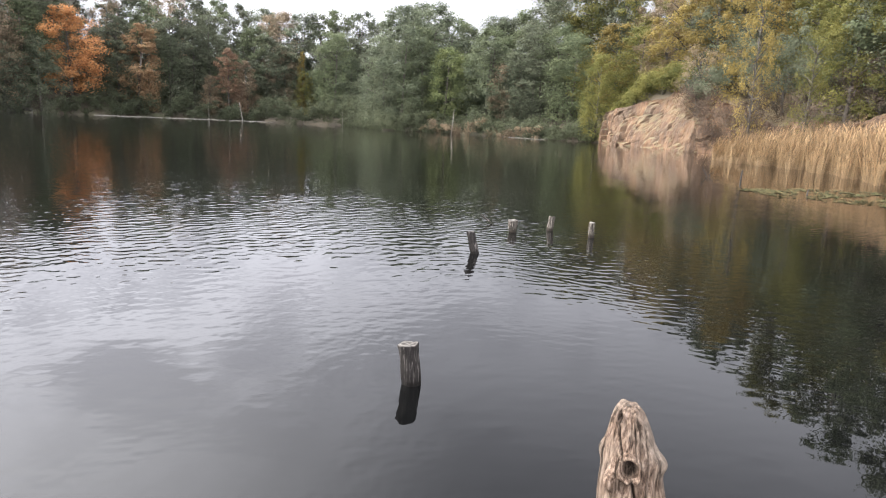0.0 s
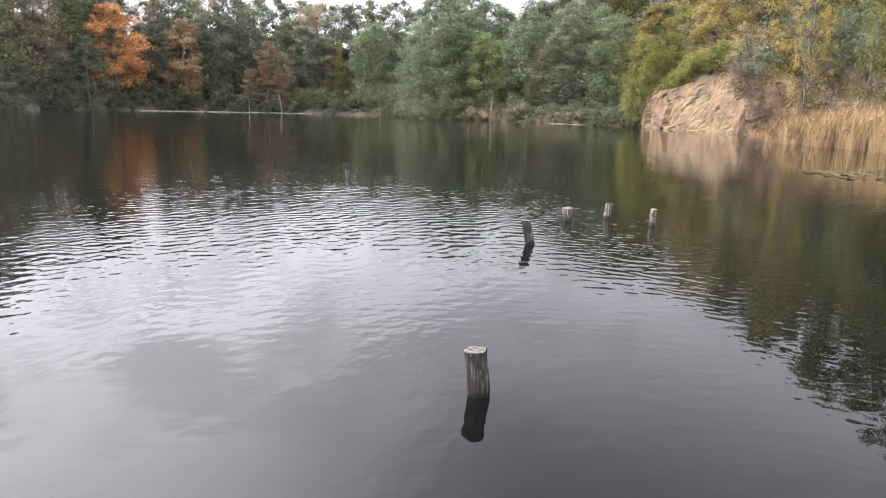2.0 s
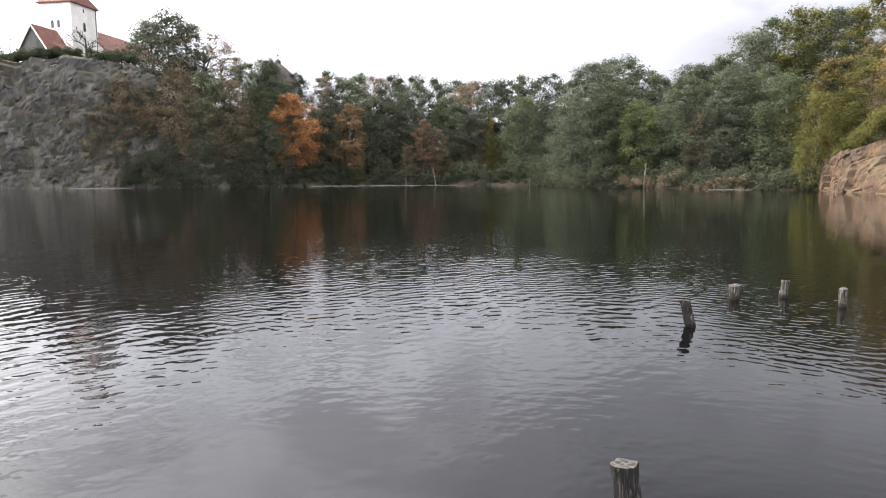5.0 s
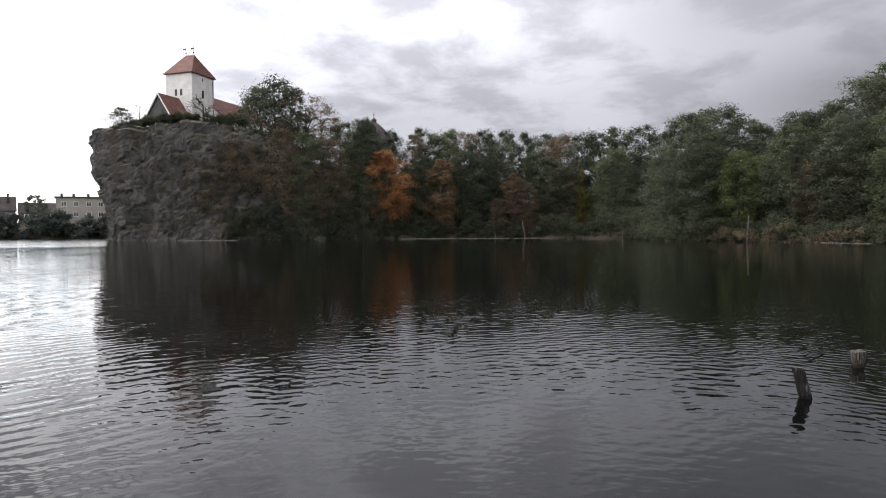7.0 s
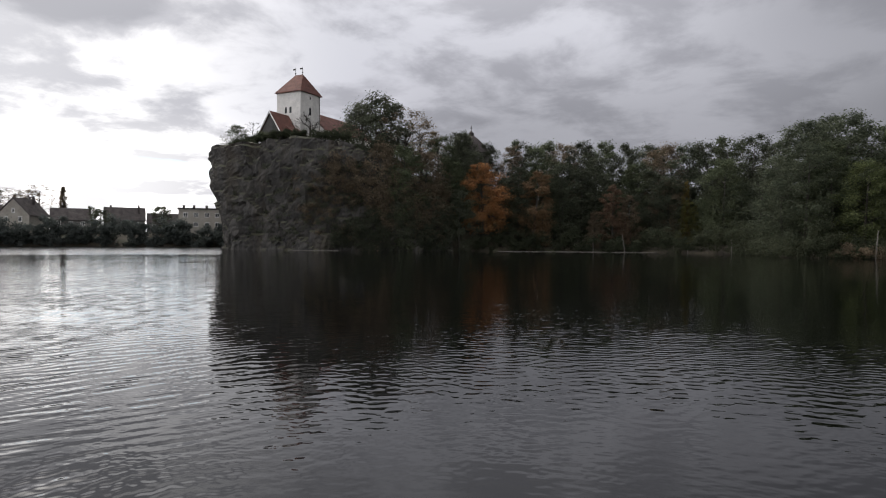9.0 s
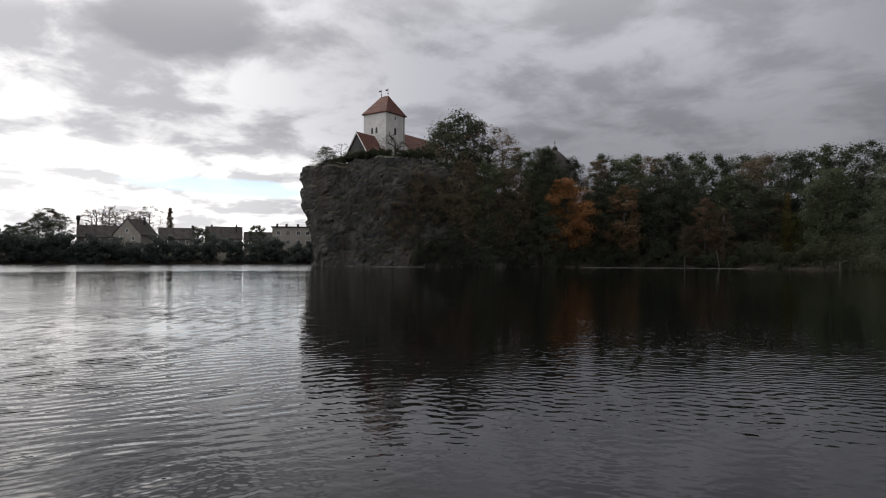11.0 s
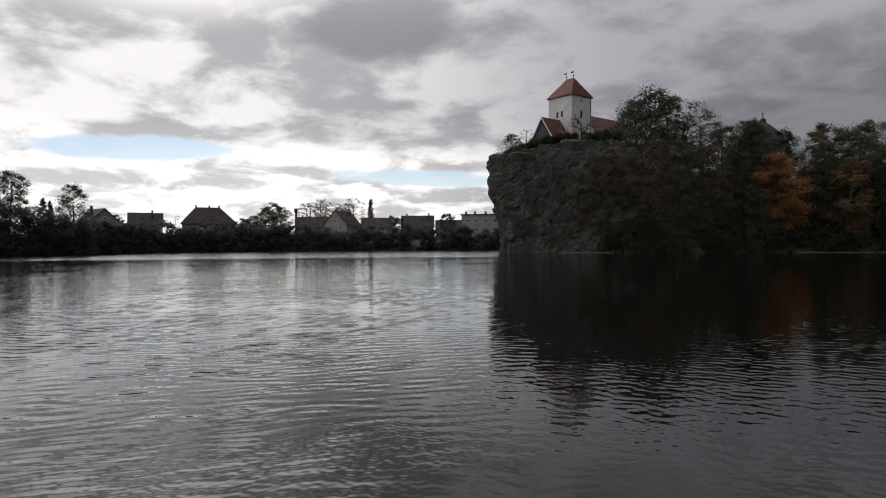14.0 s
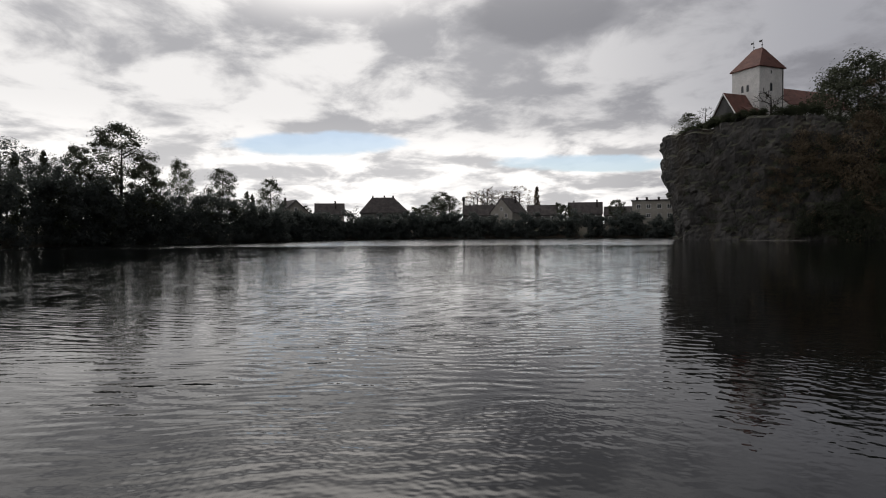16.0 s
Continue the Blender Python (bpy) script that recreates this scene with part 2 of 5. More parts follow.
DARKWOOD = rough_stuff("dark_wood", (0.012, 0.010, 0.009), (0.035, 0.029, 0.025), 1.5, 0.01)


def tile_mat(name, dark, light):
    m, q = material(name)
    p = q.n("ShaderNodeTexCoord").outputs["Object"]
    w = q.n("ShaderNodeTexWave")
    w.wave_profile, w.bands_direction = "SAW", "Z"
    q.put(w.inputs["Vector"], p)
    w.inputs["Scale"].default_value = 1.0
    w.inputs["Distortion"].default_value = 0.4
    f = q.math("ADD", q.math("MULTIPLY", q.noise(p, 0.8, 5), 0.7), q.math("MULTIPLY", q.noise(p, 9.0, 2), 0.3))
    finish(q, q.ramp(f, [(0.38, dark), (0.62, light)]), 0.8, bump(q, w.outputs[1], 0.05))
    return m


RED_TILE = tile_mat("red_roof_tiles", (0.092, 0.040, 0.032), (0.165, 0.073, 0.056))
DARK_TILE = tile_mat("dark_roof_tiles", (0.030, 0.025, 0.024), (0.070, 0.058, 0.055))
m, q = material("window_glass")
finish(q, (0.02, 0.022, 0.025), 0.08, spec=0.5)
GLASS = m
m, q = material("dark_iron")
finish(q, (0.05, 0.048, 0.045), 0.5, metal=0.6)
IRON = m
m, q = material("white_paint")
finish(q, q.ramp(q.noise(q.n("ShaderNodeTexCoord").outputs["Object"], 3.0), [(0.4, (0.66, 0.65, 0.62)), (0.6, (0.78, 0.77, 0.74))]), 0.6)
WHITE = m

# weathered timber: fibres along z, cracks, paler worn ridges
m, q = material("weathered_timber")
p = q.n("ShaderNodeTexCoord").outputs["Object"]
fibre = q.noise(q.scaled(p, (1, 1, 0.035)), 190.0, 5, 0.7, 0.12)
crack = q.noise(q.scaled(p, (1, 1, 0.045)), 62.0, 4, 0.6, 0.2)
blot = q.noise(p, 14.0, 4)
c = q.ramp(fibre, [(0.34, (0.012, 0.0075, 0.0055)), (0.46, (0.060, 0.040, 0.029)), (0.66, (0.172, 0.131, 0.104))])
c = q.mix(q.span(crack, 0.40, 0.34), c, (0.014, 0.009, 0.006))
c = q.mix(q.math("MULTIPLY", q.span(blot, 0.45, 0.68), 0.4), c, (0.13, 0.115, 0.10))
knotted = q.n("ShaderNodeAttribute")
knotted.attribute_name = "knot"
c = q.mix(knotted.outputs["Fac"], c, (0.007, 0.0045, 0.003))
hgt = q.math("ADD", q.math("MULTIPLY", fibre, 0.35), q.math("MULTIPLY", q.span(crack, 0.33, 0.45), 0.65))
finish(q, c, 0.85, bump(q, hgt, 0.010), spec=0.1)
TIMBER = m
m, q = material("post_timber")
p = q.n("ShaderNodeTexCoord").outputs["Object"]
fibre = q.noise(q.scaled(p, (1, 1, 0.06)), 75.0, 6, 0.65, 0.4)
c = q.ramp(fibre, [(0.38, (0.004, 0.0035, 0.0034)), (0.52, (0.017, 0.0150, 0.0143)), (0.66, (0.120, 0.110, 0.104))])
worn = q.noise(q.scaled(p, (1, 1, 0.25)), 11.0, 3)
c = q.mix(q.math("MULTIPLY", q.span(worn, 0.55, 0.40), 0.75), c, (0.009, 0.008, 0.0078))
wet = q.n("ShaderNodeSeparateXYZ")
q.put(wet.inputs[0], p)
damp = q.span(q.math("ADD", wet.outputs[2], q.math("MULTIPLY", q.noise(p, 30.0), 0.06)), 0.09, 0.05)
c = q.mix(damp, c, (0.006, 0.0053, 0.005))
finish(q, c, q.math("MULTIPLY_ADD", damp, -0.5, 0.85), bump(q, fibre, 0.006), spec=0.1)
POST = m
m, q = material("pale_post_timber")
p = q.n("ShaderNodeTexCoord").outputs["Object"]
fibre = q.noise(q.scaled(p, (1, 1, 0.09)), 110.0, 5, 0.6, 0.5)
c = q.ramp(fibre, [(0.38, (0.010, 0.008, 0.007)), (0.52, (0.050, 0.044, 0.038)), (0.68, (0.200, 0.184, 0.165))])
wet = q.n("ShaderNodeSeparateXYZ")
q.put(wet.inputs[0], p)
c = q.mix(q.span(q.math("ADD", wet.outputs[2], q.math("MULTIPLY", q.noise(p, 30.0), 0.06)), 0.10, 0.06), c, (0.018, 0.015, 0.012))
finish(q, c, 0.85, bump(q, fibre, 0.006), spec=0.1)
PALE_POST = m
m, q = material("cut_end_grain")
p = q.n("ShaderNodeTexCoord").outputs["Object"]
c = q.ramp(q.noise(p, 45.0, 5), [(0.38, (0.022, 0.020, 0.019)), (0.6, (0.088, 0.083, 0.078))])
finish(q, c, 0.9, bump(q, q.noise(p, 60.0, 4), 0.004), spec=0.1)
ENDGRAIN = m

# lake water: dark, with small wind waves a little way out, calm by the bank and in the lee of the wood
m, q = material("lake_water")
p = q.n("ShaderNodeTexCoord").outputs["Object"]
away = q.vmath("LENGTH", p)
pos = q.n("ShaderNodeSeparateXYZ")
q.put(pos.inputs[0], p)
px_, py_ = pos.outputs[0], pos.outputs[1]


def bend(scale, reach_):
    """The water's plane, gently warped, so that crests curve and wander."""
    t_ = q.n("ShaderNodeTexNoise")
    q.put(t_.inputs["Vector"], p)
    t_.inputs["Scale"].default_value, t_.inputs["Detail"].default_value = scale, 2.0
    off = q.vmath("SUBTRACT", t_.outputs["Color"], (0.5, 0.5, 0.5))
    return q.vmath("ADD", p, q.vmath("MULTIPLY", off, (reach_, reach_, 0.0)))


def wave_slopes(seed, count, length, spread, az, fan, steep, plane_):
    """Slope of the surface under many wave trains of like length that travel roughly one way."""
    rng_ = np.random.default_rng(seed)
    total = None
    for i in range(count):
        l_ = length * math.exp(spread * rng_.normal())
        a_ = az + fan * (2 * (i + rng_.random()) / count - 1)
        way = toward(a_)
        wave = q.math("SINE", q.math("ADD", q.vmath("DOT_PRODUCT", plane_, tuple(way * (2 * math.pi / l_))), float(rng_.uniform(0, 6.28))))
        lean_ = q.n("ShaderNodeVectorMath", op="SCALE")
        lean_.inputs[0].default_value = tuple(way * (steep * math.sqrt(2 / count)))
        q.put(lean_.inputs["Scale"], wave)
        total = lean_.outputs[0] if total is None else q.vmath("ADD", total, lean_.outputs[0])
    return total


def by(vec, f):
    v_ = q.n("ShaderNodeVectorMath", op="SCALE")
    q.put(v_.inputs[0], vec)
    q.put(v_.inputs["Scale"], f)
    return v_.outputs[0]


# how strongly the wind ruffles each stretch of the lake
gust = q.span(q.noise(p, 0.16, 2, 0.5, 0.4), 0.34, 0.62, 0.55, 1.15)
patch = q.span(q.noise(q.scaled(p, (1, 1, 1), loc=(7, 3, 0)), 0.55, 2, 0.5, 0.3), 0.34, 0.62, 0.35, 1.2)
lee = q.span(q.math("MULTIPLY_ADD", py_, -0.22, px_), -2.0, 2.6, 1.0, 0.42)
turned = q.span(q.math("MULTIPLY_ADD", py_, -0.85, q.math("MULTIPLY", px_, -1.0)), -3.0, 4.0)
near_ = q.math("ADD", q.math("MULTIPLY", q.span(away, 3.5, 9.0, 0.24, 1.0), q.math("SUBTRACT", 1.0, turned)), q.math("MULTIPLY", q.span(away, 1.5, 5.5, 0.40, 1.0), turned))
open_ = q.span(q.math("MULTIPLY_ADD", py_, -1.32, q.math("MULTIPLY", px_, -1.0)), 0.0, 5.0)
wooded = q.span(q.math("MULTIPLY_ADD", px_, -0.45, away), 11.0, 20.0, 1.0, 0.42)
openly = q.span(away, 8.0, 20.0, 1.0, 0.80)
calm = q.math("ADD", q.span(away, 38.0, 52.0, 1.0, 0.75), q.span(away, 84.0, 96.0, 0.0, 0.8))
openly = q.math("MULTIPLY", openly, calm)
stretch = q.math("ADD", q.math("MULTIPLY", wooded, q.math("SUBTRACT", 1.0, open_)), q.math("MULTIPLY", openly, open_))
force = q.math("MULTIPLY", q.math("MULTIPLY", gust, stretch), q.math("MULTIPLY", lee, near_))
curved = bend(0.25, 1.2)
fore = wave_slopes(4, 11, 0.21, 0.26, 34, 44, 0.029, curved)
wide_ = wave_slopes(6, 11, 0.27, 0.22, 70, 22, 0.034, curved)
right_ = wave_slopes(8, 9, 0.165, 0.28, -12, 34, 0.030, curved)
lee_side = q.span(q.math("MULTIPLY_ADD", py_, 0.06, px_), 0.0, 2.5)
fore = q.vmath("ADD", by(fore, q.math("SUBTRACT", 1.0, lee_side)), by(right_, lee_side))
main = q.vmath("ADD", by(fore, q.math("SUBTRACT", 1.0, turned)), by(wide_, turned))
small = wave_slopes(9, 10, 0.092, 0.28, 38, 62, 0.017, bend(0.5, 0.5))
slow = wave_slopes(15, 5, 1.1, 0.3, 60, 50, 0.0032, bend(0.08, 3.0))
fine_force = q.math("MULTIPLY", force, patch)
slopes = q.vmath("ADD", by(main, q.math("MULTIPLY", force, q.math("MULTIPLY_ADD", patch, 0.45, 0.6))), q.vmath("ADD", by(small, q.math("MULTIPLY", fine_force, q.span(away, 2.5, 7.0, 2.2, 1.0))), by(slow, q.math("MULTIPLY", lee, q.span(away, 2.0, 6.0, 0.5, 1.0)))))
# far out normals tilt to this bank, as waves' near sides do, brightening reflections
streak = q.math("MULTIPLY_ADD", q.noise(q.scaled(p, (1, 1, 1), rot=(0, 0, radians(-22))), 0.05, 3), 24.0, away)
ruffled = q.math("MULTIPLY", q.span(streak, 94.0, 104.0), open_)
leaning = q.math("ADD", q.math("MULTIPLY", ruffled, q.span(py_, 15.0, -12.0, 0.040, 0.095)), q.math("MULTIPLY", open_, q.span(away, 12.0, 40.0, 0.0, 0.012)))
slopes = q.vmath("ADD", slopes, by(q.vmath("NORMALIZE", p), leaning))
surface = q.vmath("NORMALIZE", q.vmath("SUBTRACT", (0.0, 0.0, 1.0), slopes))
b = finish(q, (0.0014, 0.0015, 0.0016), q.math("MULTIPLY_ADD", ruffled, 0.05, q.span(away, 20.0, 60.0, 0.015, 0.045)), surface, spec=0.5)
b.inputs["IOR"].default_value = 1.333
WATER = m


# ---- building blocks ----
def mesh_of(name, verts, faces, mats, slots=None, smooth=False):
    me = bpy.data.meshes.new(name)
    me.from_pydata([tuple(v) for v in verts], [], [tuple(f) for f in faces])
    for one in mats if isinstance(mats, (list, tuple)) else [mats]:
        me.materials.append(one)
    if slots is not None:
        me.polygons.foreach_set("material_index", slots)
    if smooth:
        me.polygons.foreach_set("use_smooth", [True] * len(me.polygons))
    me.update()
    return me


def thing(name, at, label, category, group=""):
    ob = new(name)
    ob.empty_display_size = 0.1
    ob.matrix_world = at
    return tagged(ob, label, category, group)


def part(name, me, parent, label="", at=None):
    ob = new(name, me)
    ob.parent = parent
    if at is not None:
        ob.matrix_local = at
    return tagged(ob, label)


def box(x0, y0, z0, x1, y1, z1):
    v = [(x, y, z) for z in (z0, z1) for y in (y0, y1) for x in (x0, x1)]
    return v, [(0, 2, 3, 1), (4, 5, 7, 6), (0, 1, 5, 4), (2, 6, 7, 3), (0, 4, 6, 2), (1, 3, 7, 5)]


def joined(*pieces):
    v, f = [], []
    for pv, pf in pieces:
        n = len(v)
        v += list(pv)
        f += [tuple(i + n for i in face) for face in pf]
    return v, f


def tube(path, radii, sides=6, cap=True):
    """A tapered tube along a path."""
    v, f = [], []
    for i, p in enumerate(path):
        a = Vector(path[max(i - 1, 0)])
        b = Vector(path[min(i + 1, len(path) - 1)])
        d = (b - a).normalized()
        s = d.cross(Vector((0.31, 0.95, 0.1))).normalized()
        t = d.cross(s)
        for j in range(sides):
            w = 2 * math.pi * j / sides
            v.append(Vector(p) + (s * math.cos(w) + t * math.sin(w)) * radii[i])
    for i in range(len(path) - 1):
        for j in range(sides):
            f.append((i * sides + j, i * sides + (j + 1) % sides, (i + 1) * sides + (j + 1) % sides, (i + 1) * sides + j))
    if cap:
        f.append(tuple(range(sides - 1, -1, -1)))
        f.append(tuple(range((len(path) - 1) * sides, len(path) * sides)))
    return v, f


def leaves(rng, centres, radii, count, size, squash=0.78):
    """Small pointed leaves round clump centres, as arrays of three corners each."""
    which = rng.integers(0, len(centres), count)
    d = rng.normal(0, 1, (count, 3))
    d /= np.linalg.norm(d, axis=1)[:, None]
    r = rng.random(count) ** 0.45 * np.where(rng.random(count) < 0.25, 1.35, 1.0)
    off = d * (r * radii[which])[:, None]
    off[:, 2] *= squash
    c = centres[which] + off
    nrm = d * 1.1 + rng.normal(0, 0.42, (count, 3)) + np.array([0, 0, 0.5])
    nrm /= np.linalg.norm(nrm, axis=1)[:, None]
    s = np.cross(nrm, rng.normal(0, 1, (count, 3)))
    s /= np.linalg.norm(s, axis=1)[:, None] + 1e-9
    t = np.cross(nrm, s)
    ln = size * rng.uniform(0.6, 1.25, count)[:, None]
    return np.stack([c - s * ln, c + s * ln * 0.6 - t * ln * 0.75, c + s * ln * 0.6 + t * ln * 0.75], 1).reshape(-1, 3)


def blades_mesh(name, corners, mats, k_=3):
    """Many loose faces of k_ corners each as one mesh."""
    n = len(corners) // k_
    me = bpy.data.meshes.new(name)
    me.vertices.add(k_ * n)
    me.vertices.foreach_set("co", corners.ravel())
    me.loops.add(k_ * n)
    me.loops.foreach_set("vertex_index", np.arange(k_ * n))
    me.polygons.add(n)
    me.polygons.foreach_set("loop_start", np.arange(0, k_ * n, k_))
    me.materials.append(mats)
    me.update(calc_edges=True)
    return me


# ---- lake bed, banks and land, one sheet ----
# direction, distance of the shore, height 14 m behind it, height 60 m behind it
SHORE = [(-180, 0.6, 0.8, 3), (-140, 0.6, 0.8, 4), (-110, 5, 2.5, 8), (-80, 14, 5, 14), (-55, 32, 7, 16), (-37, 50, 8, 17), (-31, 55, 8, 17),
         (-27, 60, 7, 16), (-23, 66, 6, 15), (-18, 76, 8, 13), (-14, 86, 6, 12), (-10, 88, 4, 8), (0, 101, 2.5, 6), (6, 105, 2, 5),
         (7, 127, 2, 5), (9, 129, 2, 5), (18, 139, 2, 6), (26, 137, 4, 10), (31, 133, 9, 17), (36, 129, 15, 22), (44, 134, 19, 24.5),
         (51.5, 141, 17, 24), (52.6, 148, 15, 23), (53.4, 199, 4.5, 5), (80, 194, 4.5, 5), (86, 175, 4.5, 5), (90, 150, 4, 5), (97, 132, 3.5, 5),
         (110, 109, 3.5, 6), (119, 80, 3, 6), (130, 26, 2, 5), (142, 6, 1.2, 4), (158, 0.6, 0.8, 3), (180, 0.6, 0.8, 3)]
SHORE_AZ = [s[0] for s in SHORE]


def shore(az):
    return [float(np.interp(az, SHORE_AZ, [s[i] for s in SHORE])) for i in (1, 2, 3)]


def ground_z(x, y):
    r = math.hypot(x, y)
    az = math.degrees(math.atan2(-x, y))
    s, h1, h2 = shore(az)
    w = 0.5 * noise.noise((x * 0.05, y * 0.05, 2)) * min(1, r / 40)
    e = r - s - 2 * noise.noise((x * 0.12, y * 0.12, 7)) * min(1, r / 60)
    if e < 0:
        far = max(-3.0, e * 0.45)
    elif e < 14:
        far = 0.25 + (h1 - 0.25) * (e / 14) ** 0.8 + w
    else:
        g = min(1, (e - 14) / 46)
        far = h1 + (h2 - h1) * g * g * (3 - 2 * g) + w * 2
    near = 0.18 - 1.6 * max(0.0, r - 1.2 - 0.35 * noise.noise((x * 0.9, y * 0.9, 3)) - 0.12 * noise.noise((x * 4, y * 4, 5)))
    return max(far, near, -3.0)


def ring(r0, r1, n):
    return [r0 * (r1 / r0) ** (i / n) for i in range(n + 1)]


radii = ring(0.3, 20, 26) + ring(21, 230, 110)[0:] + ring(240, 4000, 22)
turns = np.arange(-180, 180, 1.0)
verts = [(0, 0, 0.18)] + [(*polar(a, r).xy, ground_z(*polar(a, r).xy)) for r in radii for a in turns]
nt_ = len(turns)
faces = [(0, 1 + j, 1 + (j + 1) % nt_) for j in range(nt_)]
for i in range(len(radii) - 1):
    for j in range(nt_):
        faces.append((1 + i * nt_ + j, 1 + (i + 1) * nt_ + j, 1 + (i + 1) * nt_ + (j + 1) % nt_, 1 + i * nt_ + (j + 1) % nt_))
ground = new("ground", mesh_of("ground", verts, faces, EARTH, smooth=True))
tagged(ground, "earth banks strewn with brown leaf litter round the lake", "ground", kind="structure")

rings = [0.5, 4, 12, 40, 100, 225]
verts = [(0, 0, 0)] + [tuple(polar(a, r)) for r in rings for a in range(0, 360, 6)]
faces = [(0, 1 + j, 1 + (j + 1) % 60) for j in range(60)]
for i in range(len(rings) - 1):
    faces += [(1 + i * 60 + j, 1 + (i + 1) * 60 + j, 1 + (i + 1) * 60 + (j + 1) % 60, 1 + i * 60 + (j + 1) % 60) for j in range(60)]
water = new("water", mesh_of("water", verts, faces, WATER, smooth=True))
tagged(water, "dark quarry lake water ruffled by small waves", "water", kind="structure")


# ---- rock faces ----
def rock_face(foot, tops, lean, step, chunk, depth, mat, name, seed, rise_=0.75):
    """A broken quarry face: foot line, height along it, lean outwards at the top (m), and a level shelf behind its edge."""
    line = [Vector(p) for p in foot]
    lens = [0.0]
    for a, b in zip(line, line[1:]):
        lens.append(lens[-1] + (b - a).length)
    n = max(2, int(lens[-1] / step))
    rows_ = max(6, int(max(tops) / step))
    v, f = [], []
    for i in range(n + 1):
        s = lens[-1] * i / n
        x = float(np.interp(s, lens, [p.x for p in line]))
        y = float(np.interp(s, lens, [p.y for p in line]))
        h = float(np.interp(s, lens, tops)) * (1 + 0.10 * noise.noise((s * 0.25, seed, 0)))
        ln = float(np.interp(s, lens, lean))
        j0 = max(0, min(len(line) - 2, int(np.searchsorted(lens, s)) - 1))
        lo, hi = max(0, j0 - 1), min(len(line) - 1, j0 + 2)
        d = (line[hi] - line[lo]).normalized()
        nrm = Vector((d.y, -d.x, 0))
        for j in range(rows_ + 5):
            if j <= rows_:
                g = j / rows_
                z = -1.0 + (h + 1.0) * g
                push = ln * (0.25 + 0.75 * g) * min(1.0, 0.35 + g)
            else:
                z = h + 0.25 * (j - rows_)
                push = ln - (j - rows_) * 2.6
            q = Vector((s * 0.9, z * rise_, seed))
            warp = Vector((noise.noise(q * 0.5), noise.noise(q * 0.5 + Vector((5, 0, 0))), 0)) * 0.5
            dist, pts_ = noise.voronoi((q + warp) / chunk)
            tone = noise.noise(Vector(pts_[0]) * 3.7 + Vector((0, 0, seed)))
            crack_ = min(1.0, (dist[1] - dist[0]) / 0.12)
            tilt_ = ((q + warp) / chunk - Vector(pts_[0])).dot(Vector((tone, 0.6 - tone, 0)))
            push += depth * (tone * 0.9 + tilt_ * 0.8) - 0.22 * depth * (1 - crack_) + depth * 0.9 * noise.noise(q / (chunk * 2.5)) + 0.22 * depth * noise.noise(q * 1.9) + 0.12 * depth * noise.noise(q * 4.3)
            v.append((x + nrm.x * push, y + nrm.y * push, z))
    m_ = rows_ + 5
    for i in range(n):
        for j in range(m_ - 1):
            f.append((i * m_ + j, (i + 1) * m_ + j, (i + 1) * m_ + j + 1, i * m_ + j + 1))
    return mesh_of(name, v, f, mat)


# the church cliff, from its hidden far side round the corner along the water
foot = [polar(53.2, 186), polar(53.3, 165), polar(53.6, 146), polar(53.85, 137), polar(52.6, 133), polar(50, 130.5), polar(47, 128.5), polar(43, 127), polar(38, 126), polar(33.5, 129)]
cliff = new("church_cliff", rock_face(foot, [18, 19.5, 20, 20.5, 21.5, 22.5, 23, 22, 17, 8], [3.0, 3.1, 3.2, 3.0, 2.0, 1.0, 0.3, -1.5, -4, -5], 0.45, 2.2, 1.1, CLIFF, "church_cliff", 3.0))
tagged(cliff, "steep grey quarry cliff rising from the lake below a church", "cliff", kind="structure")
foot = [polar(-12.6, 92), polar(-13.6, 85), polar(-14.2, 80.5), polar(-17, 74), polar(-20, 68.2), polar(-21.0, 66.3), polar(-21.6, 66.3), polar(-23, 64.4), polar(-24.5, 60.5), polar(-27, 57), polar(-31, 52), polar(-37, 46), polar(-43, 41)]
outcrop = new("ochre_outcrop", rock_face(foot, [2.5, 4, 4.4, 6.2, 6.9, 6.4, 6.0, 5.0, 3.6, 3.0, 3.2, 5, 6], [-1.5, -1.0, -1.5, -3.5, -3.0, -1.6, -0.8, -1.0, -1.2, -1.5, -2, -2.5, -3], 0.26, 1.8, 0.62, SANDROCK, "ochre_outcrop", 9.0))
tagged(outcrop, "sunlit ochre quarry rock face at the water's edge", "rock", kind="structure")


# ---- church ----
def gable_roof(x0, x1, y0, y1, eave, ridge, over, thick=0.18):
    """A roof with its ridge along y, as a folded slab."""
    xm = (x0 + x1) / 2
    k_ = (ridge - eave) / (xm - x0)
    a, b = x0 - over, x1 + over
    ez = eave - over * k_
    y0, y1 = y0 - over * 0.7, y1 + over * 0.7
    v = []
    for y in (y0, y1):
        v += [(a, y, ez), (xm, y, ridge), (b, y, ez), (a, y, ez + thick), (xm, y, ridge + thick), (b, y, ez + thick)]
    f = [(0, 1, 4, 3), (1, 2, 5, 4), (6, 9, 10, 7), (7, 10, 11, 8), (3, 4, 10, 9), (4, 5, 11, 10), (0, 6, 7, 1), (1, 7, 8, 2), (0, 3, 9, 6), (2, 8, 11, 5)]
    return v, f


def gable_walls(x0, x1, y0, y1, z0, eave, ridge):
    xm = (x0 + x1) / 2
    v = []
    for y in (y0, y1):
        v += [(x0, y, z0), (x1, y, z0), (x1, y, eave), (xm, y, ridge), (x0, y, eave)]
    f = [(0, 1, 2, 3, 4), (9, 8, 7, 6, 5), (0, 4, 9, 5), (1, 6, 7, 2), (4, 3, 8, 9), (3, 2, 7, 8), (0, 5, 6, 1)]
    return v, f


